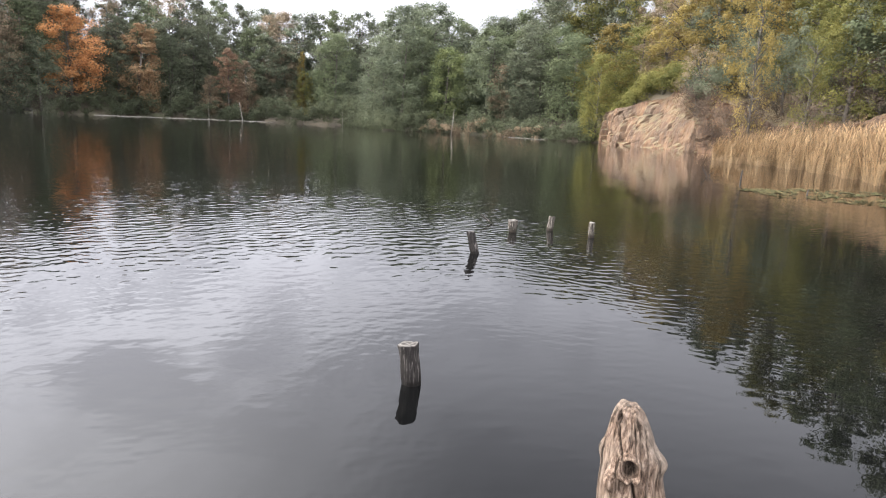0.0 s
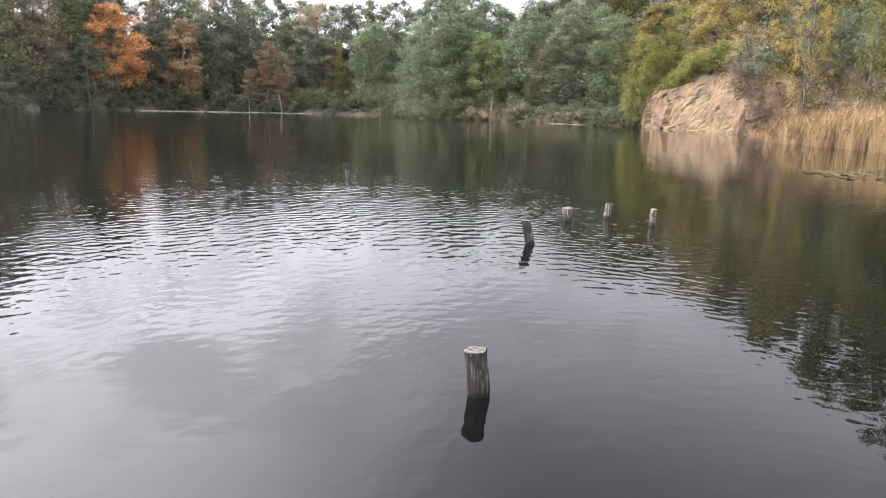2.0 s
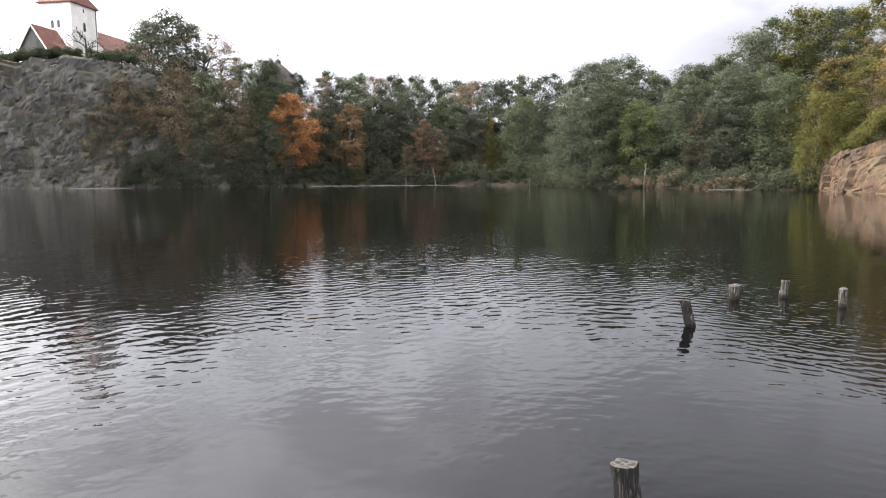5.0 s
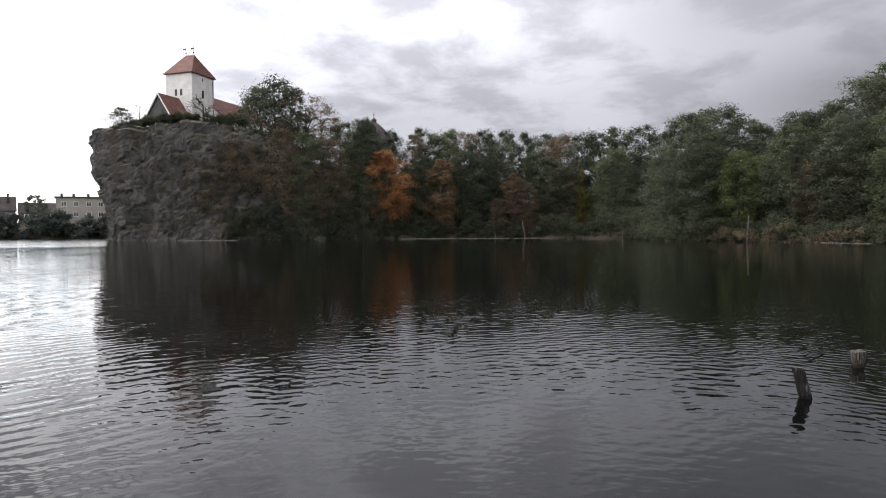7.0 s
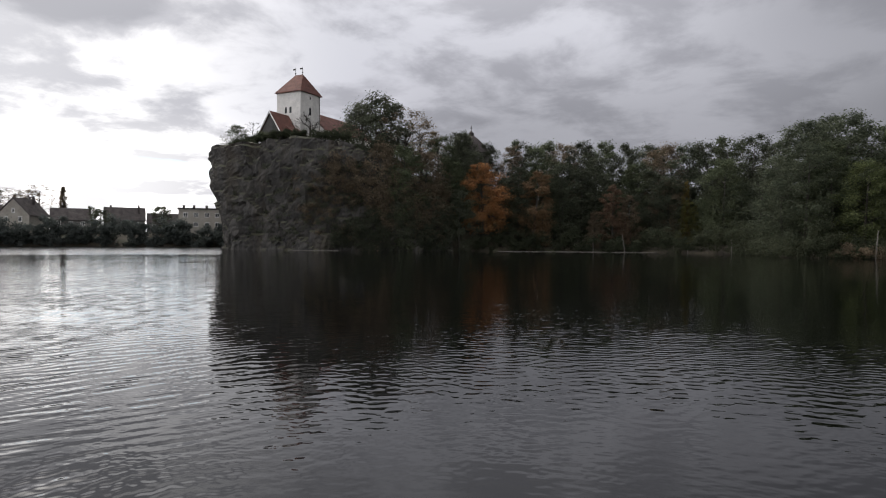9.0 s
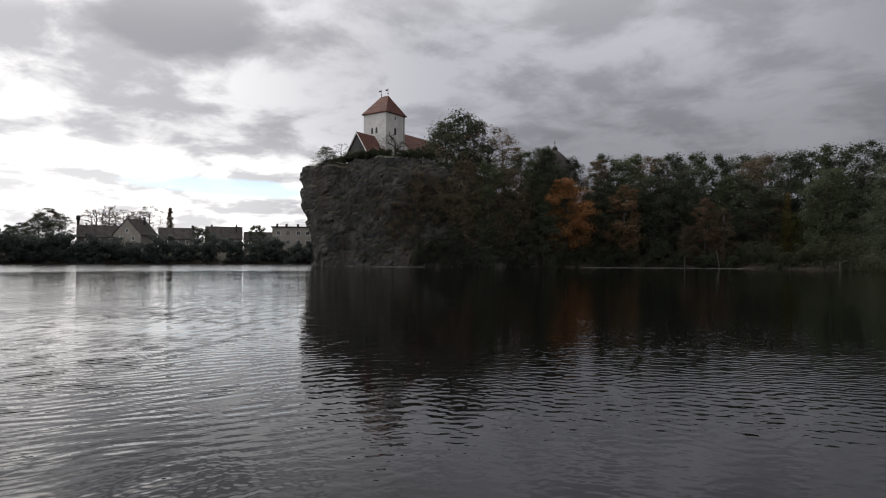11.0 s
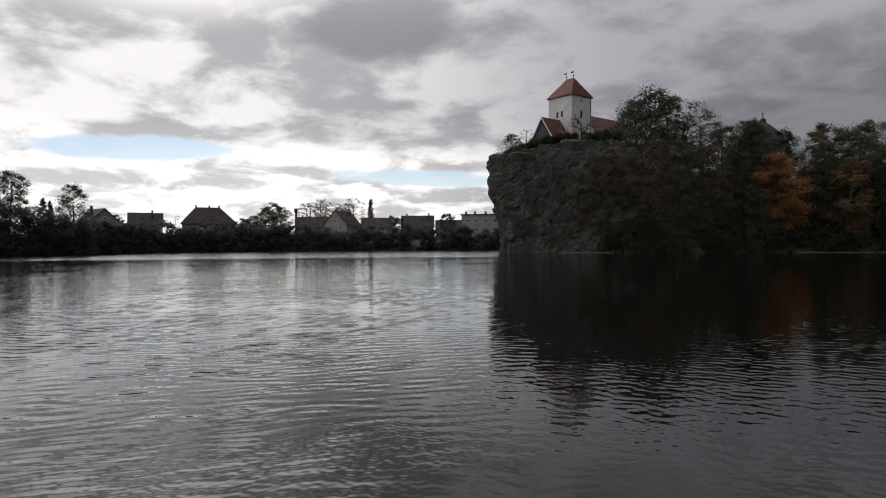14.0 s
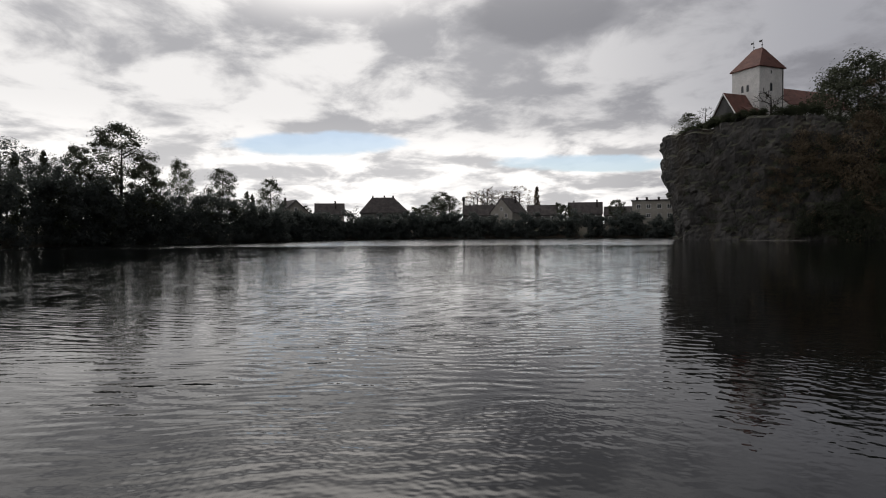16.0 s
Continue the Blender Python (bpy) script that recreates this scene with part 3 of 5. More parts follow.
def hip_roof(x0, x1, y0, y1, z, top, rx0, rx1, ry, over=0.35, along="x"):
    v = [(x0 - over, y0 - over, z - 0.15), (x1 + over, y0 - over, z - 0.15), (x1 + over, y1 + over, z - 0.15), (x0 - over, y1 + over, z - 0.15)]
    v += [(a, b, c + 0.16) for a, b, c in v]
    v += [(rx0, ry, top), (rx1, ry, top)]
    return v, [(3, 2, 1, 0), (0, 1, 5, 4), (1, 2, 6, 5), (2, 3, 7, 6), (3, 0, 4, 7), (4, 5, 9, 8), (5, 6, 9), (6, 7, 8, 9), (7, 4, 8)]


def arched(w, h, n=8):
    """Outline of a round-arched opening, from its sill's middle."""
    pts = [(-w / 2, 0), (w / 2, 0)]
    for i in range(n + 1):
        a = math.pi * i / n
        pts.append((w / 2 * math.cos(a), h - w / 2 + w / 2 * math.sin(a)))
    return pts


def arch_window(parent, at, w, h, depth=0.3):
    """A dark arched opening with a proud plaster surround, in the plane of local x and z, facing -y."""
    o, i_ = arched(w + 0.3, h + 0.3), arched(w, h)
    n = len(o)
    v = [(a, -0.05, b - 0.15) for a, b in o] + [(a, -0.05, b) for a, b in i_] + [(a, 0.03, b - 0.15) for a, b in o] + [(a, 0.02, b) for a, b in i_]
    f = []
    for j in range(n):
        l = (j + 1) % n
        f += [(j, l, n + l, n + j), (j, 2 * n + j, 2 * n + l, l), (n + j, n + l, 3 * n + l, 3 * n + j)]
    win = part("window", mesh_of("window_surround", v, f, PLASTER), parent, at=at)
    part("pane", mesh_of("pane", [(a, -0.012, b) for a, b in i_], [tuple(range(n))], GLASS), win, "dark louvred opening")
    return win


C0 = pose(-101.8, 93.2, 24.0, 0, 0, 7.5)
church = thing("church", C0, "white plastered village church with red tiled roofs on a cliff", "church")
EV, RG = 10.6, 15.1
part("tower", mesh_of("tower", *box(-6.75, 0.1, -3.5, -0.1, 6.8, EV), PLASTER), church, "white plastered square tower")
troof = part("tower_roof", mesh_of("tower_roof", *hip_roof(-6.75, -0.1, 0.1, 6.8, EV, RG, -4.5, -2.3, 3.5), RED_TILE), church, "steep red tiled hipped roof")
for xv in (-4.4, -2.4):
    part("weather_vane", mesh_of("weather_vane", *joined(tube([(xv, 3.5, RG - 0.1), (xv, 3.5, RG + 1.7)], [0.06, 0.04]), tube([(xv, 3.5, RG + 0.35), (xv, 3.5, RG + 0.5), (xv, 3.5, RG + 0.65)], [0.05, 0.2, 0.05], 8)), IRON), troof, "dark iron weather vane")
    mesh_v = box(xv - 0.75, 3.48, RG + 1.15, xv, 3.52, RG + 1.5)
    part("vane_flag", mesh_of("vane_flag", *mesh_v, IRON), troof)
part("nave", mesh_of("nave", *gable_walls(-8.0, 0.9, 6.8, 26, -3.5, 3.2, 7.3), PLASTER), church)
part("nave_roof", mesh_of("nave_roof", *gable_roof(-8.0, 0.9, 6.9, 26, 3.35, 7.45, 0.35), RED_TILE), church, "red tiled gable roof")
part("annex", mesh_of("annex", *gable_walls(-6.1, -0.7, -5.5, 0.1, -3.5, 1.0, 5.0), SLATE), church, "dark rendered annex with a steep gable")
part("annex_roof", mesh_of("annex_roof", *gable_roof(-6.1, -0.7, -5.5, 0.0, 1.15, 5.15, 0.5), RED_TILE), church, "steep red tiled gable roof")
for sx in (-1, 1):
    a, b = Vector((-3.4, -5.9, 5.1)), Vector((-3.4 + sx * 3.2, -5.9, 0.35))
    part("barge_board", mesh_of("barge_board", *tube([a, b], [0.14, 0.14], 4), WHITE), church, "pale barge board along the gable")
part("lean_to", mesh_of("lean_to", *box(-0.7, -3.8, -3.5, 1.6, 0.05, 0.6), PLASTER), church)
part("lean_to_roof", mesh_of("lean_to_roof", [(-0.7, -4.0, 2.3), (1.9, -4.0, 0.55), (1.9, 0.1, 0.55), (-0.7, 0.1, 2.3), (-0.7, -4.0, 2.1), (1.9, -4.0, 0.35), (1.9, 0.1, 0.35), (-0.7, 0.1, 2.1)],
     [(0, 1, 2, 3), (7, 6, 5, 4), (0, 4, 5, 1), (1, 5, 6, 2), (2, 6, 7, 3), (3, 7, 4, 0)], RED_TILE), church)
for xw in (-4.15, -2.85):
    arch_window(church, pose(xw, 0.1, 5.9), 0.62, 1.4)
arch_window(church, pose(-0.1, 3.3, 5.7, 0, 0, 90), 0.7, 1.7)
arch_window(church, pose(-0.1, 3.3, 9.2, 0, 0, 90), 0.35, 0.7)
for yw in (10, 14, 18, 22):
    arch_window(church, pose(0.9, yw, 0.2, 0, 0, 90), 0.9, 2.3)
part("downpipe", mesh_of("downpipe", *tube([(0.0, 6.4, EV), (0.0, 6.4, -3.0)], [0.07, 0.07]), IRON), church)

# chapel roof among the trees
chapel = thing("chapel", pose(*polar(32.0, 150, 19.8)), "small chapel with a bell-shaped dark roof and a cross", "chapel")
prof = [(4.6, -12), (4.6, 3.2), (5.2, 3.3), (4.3, 4.4), (2.9, 6.0), (1.4, 7.3), (0.7, 7.7), (0.6, 8.3), (0.75, 8.35), (0.05, 9.0)]
v = [(r * math.cos(math.pi * j / 4), r * math.sin(math.pi * j / 4), z) for r, z in prof for j in range(8)]
f = [(i * 8 + j, i * 8 + (j + 1) % 8, (i + 1) * 8 + (j + 1) % 8, (i + 1) * 8 + j) for i in range(len(prof) - 1) for j in range(8)]
part("chapel_body", mesh_of("chapel_body", v[:16], f[:8], DRAB), chapel)
part("chapel_roof", mesh_of("chapel_roof", v[16:], [tuple(i - 16 for i in q_) for q_ in f[16:]], DARK_TILE), chapel)
part("roof_cross", mesh_of("roof_cross", *joined(box(-0.05, -0.05, 8.9, 0.05, 0.05, 10.2), box(-0.35, -0.05, 9.6, 0.35, 0.05, 9.7)), IRON), chapel)


# ---- trees ----
def limb_set(rng, top, spread, base, n, lean):
    pieces = [tube([(0, 0, -0.8), (0.05, 0, top * 0.15), (lean * 0.4, 0.1, top * 0.45), (lean, 0.15, top * 0.85)], [top * 0.017, top * 0.014, top * 0.010, top * 0.003], 7)]
    for i in range(n):
        z = base + (top * 0.8 - base) * (i + rng.random()) / n
        a = rng.uniform(0, 2 * math.pi)
        ln = spread * rng.uniform(0.55, 0.95) * (1.05 - 0.5 * z / top)
        e = Vector((math.cos(a) * ln, math.sin(a) * ln, z + ln * rng.uniform(0.25, 0.9)))
        s = Vector((lean * z / top, 0.1, z))
        mid_ = s.lerp(e, 0.5) + Vector((0, 0, rng.uniform(-0.1, 0.25) * ln))
        pieces.append(tube([s, mid_, e], [top * 0.006, top * 0.004, top * 0.0012], 5, False))
    return pieces


def tree_kind(name, seed, top, spread, base, clumps, count, leaf, form="round", limbs=9, puff=0.31):
    """A master tree: bent tapered trunk with limbs, and a crown of many leaves in uneven clumps."""
    rng = np.random.default_rng(seed)
    lean = rng.uniform(-0.05, 0.05) * top
    ob = thing(name, pose(0, 0, 0), "tree", "tree")
    part("trunk", mesh_of("trunk", *joined(*limb_set(rng, top, spread, base, limbs, lean)), BARK, smooth=True), ob)
    cs, rs = [], []
    clumps = int(clumps * 1.5)
    leaf *= 0.94
    for i in range(clumps):
        g = (i + rng.random()) / clumps
        if form == "cone":
            w = spread * (1.0 - g) ** 0.7 + 0.3
        elif form == "column":
            w = spread * (0.5 + 0.5 * math.sin(math.pi * min(1, g * 1.1)))
        else:
            w = spread * math.sqrt(max(0.06, 1 - (2 * g - 0.85) ** 2 / 1.45))
        a = rng.uniform(0, 2 * math.pi)
        d = w * math.sqrt(rng.uniform(0.12, 1.0)) * rng.uniform(0.75, 1.12)
        z = base + (top - base) * g
        cs.append((math.cos(a) * d + lean * z / top, math.sin(a) * d, z - 0.10 * d))
        rs.append(rng.uniform(0.45, 1.25) * spread * puff * (1.15 - 0.45 * g))
    c = leaves(rng, np.array(cs), np.array(rs), count, leaf)
    part("crown", blades_mesh("crown", c, LEAF["green"]), ob)
    return ob


def bare_kind(name, seed, top, spread, base, stout=1.0, depth_=2):
    """A leafless tree: trunk and forked twigs."""
    rng = np.random.default_rng(seed)
    ob = thing(name, pose(0, 0, 0), "tree", "tree")
    pieces = [tube([(0, 0, -0.6), (0.1, 0, top * 0.3), (0, 0.1, top * 0.7), (0.2, 0, top)], [top * 0.014 * stout, top * 0.011 * stout, top * 0.006 * stout, top * 0.001], 6)]

    def fork(p, d, ln, r, depth):
        e = p + d * ln
        m_ = p.lerp(e, 0.5) + Vector(rng.normal(0, 0.07 * ln, 3))
        pieces.append(tube([p, m_, e], [r, r * 0.8, r * 0.5], 4, False))
        if depth:
            for _ in range(3):
                w = (d + Vector(rng.normal(0, 0.45, 3)) + Vector((0, 0, 0.15))).normalized()
                fork(p.lerp(e, rng.uniform(0.45, 1.0)), w, ln * rng.uniform(0.5, 0.72), max(0.022, r * 0.55), depth - 1)

    for i in range(11):
        z = base + (top * 0.92 - base) * (i + rng.random()) / 11
        a = rng.uniform(0, 2 * math.pi)
        d = Vector((math.cos(a), math.sin(a), rng.uniform(0.4, 1.2))).normalized()
        fork(Vector((0.05, 0.05, z)), d, spread * rng.uniform(0.5, 0.75) * (1.1 - 0.6 * z / top), top * 0.005 * stout, depth_)
    part("trunk", mesh_of("trunk", *joined(*pieces), BARK), ob)
    return ob


KINDS = {"broad": [tree_kind("tree", 10 + i, 18, 4.6, 2.0, 70, 13500, 0.170, puff=0.40) for i in range(5)],
         "fine": [tree_kind("tree", 90 + i, 18, 4.4, 3.0, 58, 15000, 0.135, limbs=18, puff=0.30) for i in range(4)],
         "full": [tree_kind("tree", 15 + i, 18, 4.4, 1.6, 62, 13000, 0.20, puff=0.36) for i in range(3)],
         "low": [tree_kind("tree", 20 + i, 18, 5.0, 0.4, 84, 13500, 0.175, puff=0.38) for i in range(3)],
         "slim": [tree_kind("tree", 30 + i, 18, 3.0, 2.6, 56, 11000, 0.145, puff=0.40) for i in range(3)],
         "open": [tree_kind("tree", 40 + i, 18, 4.4, 3.4, 60, 11000, 0.155, limbs=16, puff=0.33) for i in range(3)],
         "spruce": [tree_kind("tree", 50, 18, 3.2, 1.0, 60, 9000, 0.20, "cone")],
         "column": [tree_kind("tree", 55, 18, 1.7, 1.0, 110, 9000, 0.26, "column", puff=0.6)],
         "sparse": [tree_kind("tree", 60 + i, 18, 4.2, 5.0, 46, 4200, 0.13, limbs=26) for i in range(2)],
         "shrub": [tree_kind("shrub", 70 + i, 6, 3.2, 0.2, 40, 6000, 0.15) for i in range(3)],
         "bare": [bare_kind("tree", 80 + i, 14, 4.8, 3.0, 1.2, 3) for i in range(2)],
         "gnarled": [bare_kind("tree", 85 + i, 5, 3.2, 1.2, 2.2, 2) for i in range(2)]}
HEIGHTS = {"shrub": 6.0, "bare": 14.0, "gnarled": 5.0}
WORDS = {"green": "green broadleaf", "grey": "grey-green", "dark": "dark green", "fresh": "fresh green", "yellow": "golden yellow autumn", "olive": "yellow-green autumn",
         "orange": "bright orange autumn", "brown": "brown-leaved autumn", "rust": "rust-red autumn", "ochre": "ochre-brown autumn", "": "leafless"}
pick = np.random.default_rng(5)


def plant(kind, az, d, top, leaf="green", wide=1.0, where="on the wooded lake shore", pale=False, base=None):
    """A tree of a kind whose top reaches the height top (m above the water)."""
    p = polar(az, d)
    z = ground_z(p.x, p.y) if base is None else base
    i = int(pick.integers(len(KINDS[kind])))
    master = KINDS[kind][i]
    s = max(0.15, (top - z) / HEIGHTS.get(kind, 18.0))
    w = 1.25 * wide * ((0.5 + 0.5 * s) if s > 1 else (0.3 + 0.7 * s))
    m_ = pose(p.x, p.y, z, 0, 0, pick.uniform(0, 360)) @ Matrix.Diagonal((w, w, s, 1))
    ob = copy_thing(master, m_)
    word = "shrub" if kind == "shrub" else "tree"
    tagged(ob, f"{WORDS[leaf]} {word} {where}", word, "trees round the lake" if word == "tree" else "shrubs round the lake")
    for c in ob.children:
        slot = c.material_slots[0]
        slot.link = "OBJECT"
        slot.material = LEAF[leaf] if c.name.startswith("crown") else (PALE_BARK if pale else BARK)
    return ob


def rise(el, d):
    return 1.75 + el * d


# skyline of the wood: direction, slope of the tops
SKYLINE = [(-60, 0.50), (-40, 0.43), (-36, 0.395), (-28, 0.325), (-22, 0.262), (-17, 0.228), (-14.8, 0.216), (-11, 0.224), (-8.7, 0.199), (-6.7, 0.163), (-3.7, 0.163), (-1.3, 0.140),
           (1.3, 0.176), (4.2, 0.175), (6.1, 0.142), (8.6, 0.160), (13, 0.146), (16.7, 0.151), (20, 0.155), (24.8, 0.158), (27.3, 0.163), (30.3, 0.143)]


def skyline(az):
    return float(np.interp(az, [s[0] for s in SKYLINE], [s[1] for s in SKYLINE]))


# back rows make the skyline
for az, kind, leaf, d in [
        (28.3, "slim", "brown", 147), (27.2, "open", "grey", 150), (25.6, "broad", "green", 152), (23.6, "open", "brown", 155), (21.9, "broad", "dark", 153), (20.0, "broad", "green", 155),
        (18.2, "slim", "dark", 152), (16.6, "broad", "grey", 156), (14.8, "broad", "brown", 153), (13.0, "broad", "grey", 150), (11.3, "broad", "dark", 152), (9.7, "open", "green", 148),
        (8.4, "open", "grey", 145), (6.6, "slim", "dark", 140), (4.6, "broad", "grey", 118), (3.2, "open", "grey", 122), (1.4, "broad", "grey", 116), (0.0, "broad", "green", 120),
        (-1.6, "broad", "dark", 122), (-3.4, "broad", "grey", 116), (-5.2, "broad", "dark", 118), (-7.0, "broad", "green", 113), (-8.6, "broad", "dark", 112), (-10.4, "open", "green", 114),
        (-12.0, "broad", "olive", 112), (-13.6, "broad", "green", 116), (-15.0, "open", "dark", 110), (-17.0, "broad", "olive", 106), (-18.8, "fine", "brown", 104), (-21, "fine", "olive", 96),
        (-23.5, "fine", "dark", 90), (-26, "fine", "green", 84), (-29, "fine", "dark", 78), (-32, "fine", "olive", 74), (-35.5, "fine", "green", 68), (-39, "fine", "dark", 64), (-44, "fine", "green", 60), (-50, "broad", "dark", 52)]:
    plant(kind, az, d, rise(skyline(az), d), leaf)
# front rows, leaning over the water
for az, kind, leaf, d, el, wide in [
        (30.9, "broad", "orange", 136, 0.124, 1.05), (33.2, "low", "green", 137, 0.105, 0.9), (29.0, "slim", "dark", 141, 0.105, 0.9), (27.6, "low", "dark", 141, 0.088, 0.8), (26.2, "slim", "ochre", 140, 0.113, 1.25), (25.4, "low", "ochre", 140, 0.055, 0.5),
        (23.6, "broad", "dark", 145, 0.125, 1.0), (22.0, "slim", "dark", 146, 0.115, 1.0), (20.8, "low", "brown", 141, 0.050, 0.55), (19.3, "slim", "rust", 141, 0.090, 0.9), (18.2, "low", "rust", 140, 0.045, 0.4), (17.7, "slim", "brown", 141, 0.075, 0.9),
        (16.2, "broad", "dark", 146, 0.110, 0.9), (14.6, "broad", "brown", 147, 0.098, 0.9), (13.0, "low", "olive", 143, 0.066, 0.6), (13.2, "slim", "yellow", 143, 0.095, 0.3), (11.2, "broad", "dark", 146, 0.105, 0.9), (9.4, "slim", "dark", 144, 0.118, 1.1),
        (7.6, "slim", "dark", 136, 0.110, 1.0), (5.9, "low", "grey", 112, 0.122, 0.8), (4.3, "low", "grey", 108, 0.140, 0.9), (2.4, "low", "green", 108, 0.120, 0.8), (0.4, "low", "fresh", 106, 0.112, 0.85),
        (-1.6, "low", "green", 108, 0.105, 0.8), (-3.3, "low", "grey", 103, 0.128, 0.9), (-5.0, "broad", "brown", 101, 0.092, 0.8), (-6.4, "low", "grey", 100, 0.118, 0.8), (-8.2, "broad", "dark", 98, 0.125, 0.9), (-9.6, "broad", "green", 99, 0.150, 0.9),
        (-11.0, "low", "dark", 95, 0.075, 0.6), (-12.6, "low", "olive", 94, 0.105, 0.9), (-14.6, "broad", "yellow", 93, 0.155, 1.0), (-16.4, "broad", "olive", 89, 0.150, 0.9), (-18.6, "fine", "brown", 86, 0.19, 0.9),
        (-20.6, "fine", "yellow", 82, 0.235, 1.05), (-22.6, "fine", "yellow", 78, 0.22, 0.8), (-24.6, "fine", "dark", 76, 0.27, 1.1), (-27.0, "fine", "dark", 72, 0.24, 0.9), (-29.3, "fine", "olive", 66, 0.20, 1.0), (-31.5, "fine", "olive", 63, 0.22, 0.9), (-34, "fine", "olive", 60, 0.28, 1.0), (-37, "fine", "green", 54, 0.30, 1.0), (-42, "fine", "olive", 50, 0.3, 1.0)]:
    plant(kind, az, d, rise(el, d), leaf, wide)
# fill between the rows
for i in range(16):
    az = 30 - 46 * (i + float(pick.random())) / 16
    d = shore(az)[0] + float(pick.uniform(6, 13))
    plant("low", az, d, rise(skyline(az) * float(pick.uniform(0.55, 0.9)), d), ["dark", "green", "grey", "dark", "green"][i % 5], 0.9)
# the wooded shoulder of the church cliff and its top
for az, kind, leaf, d, el, wide in [
        (40.7, "broad", "dark", 137, 0.233, 1.15), (41.8, "open", "dark", 140, 0.218, 0.9), (39.4, "open", "dark", 139, 0.222, 0.9), (37.9, "sparse", "brown", 138, 0.213, 1.4), (36.6, "sparse", "brown", 141, 0.200, 1.1), (35.0, "broad", "green", 140, 0.170, 1.0),
        (33.6, "broad", "dark", 143, 0.176, 0.8), (33.0, "open", "dark", 146, 0.178, 0.6), (31.2, "broad", "dark", 156, 0.150, 0.8), (31.9, "low", "dark", 139, 0.148, 0.8), (30.4, "broad", "dark", 148, 0.158, 0.8), (34.0, "low", "green", 134, 0.135, 0.9), (36.2, "low", "brown", 131, 0.145, 0.9),
        (38.0, "low", "green", 130, 0.155, 0.8), (40.2, "low", "brown", 130, 0.158, 0.8), (42.2, "low", "dark", 131, 0.155, 0.8), (33.0, "low", "dark", 131, 0.085, 0.8), (35.5, "low", "dark", 128.5, 0.075, 0.8), (38.5, "low", "dark", 127.5, 0.08, 0.7), (41, "low", "dark", 127, 0.06, 0.6)]:
    plant(kind, az, d, rise(el, d), leaf, wide, "on the wooded shoulder of the cliff")
plant("gnarled", 46.6, 136, rise(0.196, 136), "", 1.5, "in front of the church", base=23.2)
plant("full", 32.75, 141, rise(0.174, 141), "dark", 0.62, "on the wooded shoulder of the cliff")
plant("low", 52.9, 138.5, rise(0.176, 139), "dark", 0.95, "at the edge of the cliff", base=20.6)
plant("bare", 51.6, 141, rise(0.187, 140), "", 0.7, "beside the church", base=23)
for az, kind, leaf, d, el, wide in [(-13.2, "low", "olive", 86.5, 0.112, 0.6), (-25.6, "sparse", "yellow", 58.0, 0.17, 0.38), (-29.6, "sparse", "olive", 55.0, 0.16, 0.38), (-25.3, "fine", "yellow", 66, 0.26, 0.7), (-32.2, "fine", "olive", 55, 0.20, 0.7), (-21.4, "sparse", "brown", 70, 0.125, 0.8), (-23.6, "sparse", "brown", 68, 0.12, 0.8)]:
    plant(kind, az, d, rise(el, d), leaf, wide, "on the slope behind the reeds")
for az, d, el in [(-22.2, 69.5, 0.10), (-24.4, 67, 0.075), (-27.8, 62, 0.085), (-31.5, 58, 0.09), (-35, 54, 0.10)]:
    plant("gnarled", az, d, rise(el, d), "", 0.7, "on the slope behind the reeds")
# bank on the near side of the village
for az, kind, leaf, d, el, wide in [
        (110.4, "sparse", "dark", 118, 0.130, 0.9), (109.4, "spruce", "dark", 117, 0.112, 0.6), (108.4, "sparse", "dark", 119, 0.120, 0.7), (107.6, "spruce", "dark", 120, 0.116, 0.55), (106.6, "sparse", "dark", 122, 0.112, 0.7), (105.1, "full", "dark", 124, 0.124, 0.70),
        (102.3, "broad", "dark", 126, 0.157, 1.05), (100.6, "full", "dark", 129, 0.105, 0.8), (97.8, "low", "dark", 135, 0.111, 0.62), (94.5, "broad", "dark", 142, 0.099, 0.8), (90.3, "low", "dark", 160, 0.086, 0.8), (92.4, "spruce", "dark", 150, 0.066, 0.6), (91.9, "spruce", "dark", 150, 0.062, 0.5), (113, "full", "dark", 112, 0.13, 1.0), (116, "full", "dark", 104, 0.14, 1.0),
        (103.8, "low", "dark", 120, 0.062, 0.7), (107, "low", "dark", 115, 0.07, 0.8), (110, "low", "dark", 113, 0.08, 0.8), (96, "low", "dark", 136, 0.058, 0.7)]:
    plant(kind, az, d, rise(el, d), leaf, wide, "on the bank by the village")


def thicket(name, line, leaf, count, size, label, depth=3.0, seed=1, mass=1.3, uneven=0.0):
    """Undergrowth along a line of (direction, distance, low, high): leaves in clumps, one object."""
    rng = np.random.default_rng(seed)
    t = np.linspace(0, 1, len(line))
    count = int(count * 1.6)
    n = max(30, count // 110)
    g = rng.random(n)
    az, d, lo, hi = (np.interp(g, t, [r[i] for r in line]) for i in range(4))
    d = d + rng.uniform(-depth / 2, depth / 2, n)
    wave = np.array([noise.noise((x_ * 0.55, seed, 0.3)) + 0.6 * noise.noise((x_ * 1.7, seed, 4.1)) for x_ in az])
    z = lo + (hi - lo) * rng.random(n) ** 0.8 * rng.uniform(0.55, 1.12, n) * np.clip(0.85 + uneven * wave, 0.15, 1.6)
    a = np.radians(az)
    cs = np.stack([-np.sin(a) * d, np.cos(a) * d, z], 1)
    c = leaves(rng, cs, rng.uniform(0.6, 1.3, n) * mass, count, size * 0.86, 0.75)
    ob = new(name, blades_mesh(name, c, LEAF[leaf]))
    return tagged(ob, label, "undergrowth", kind="stuff")


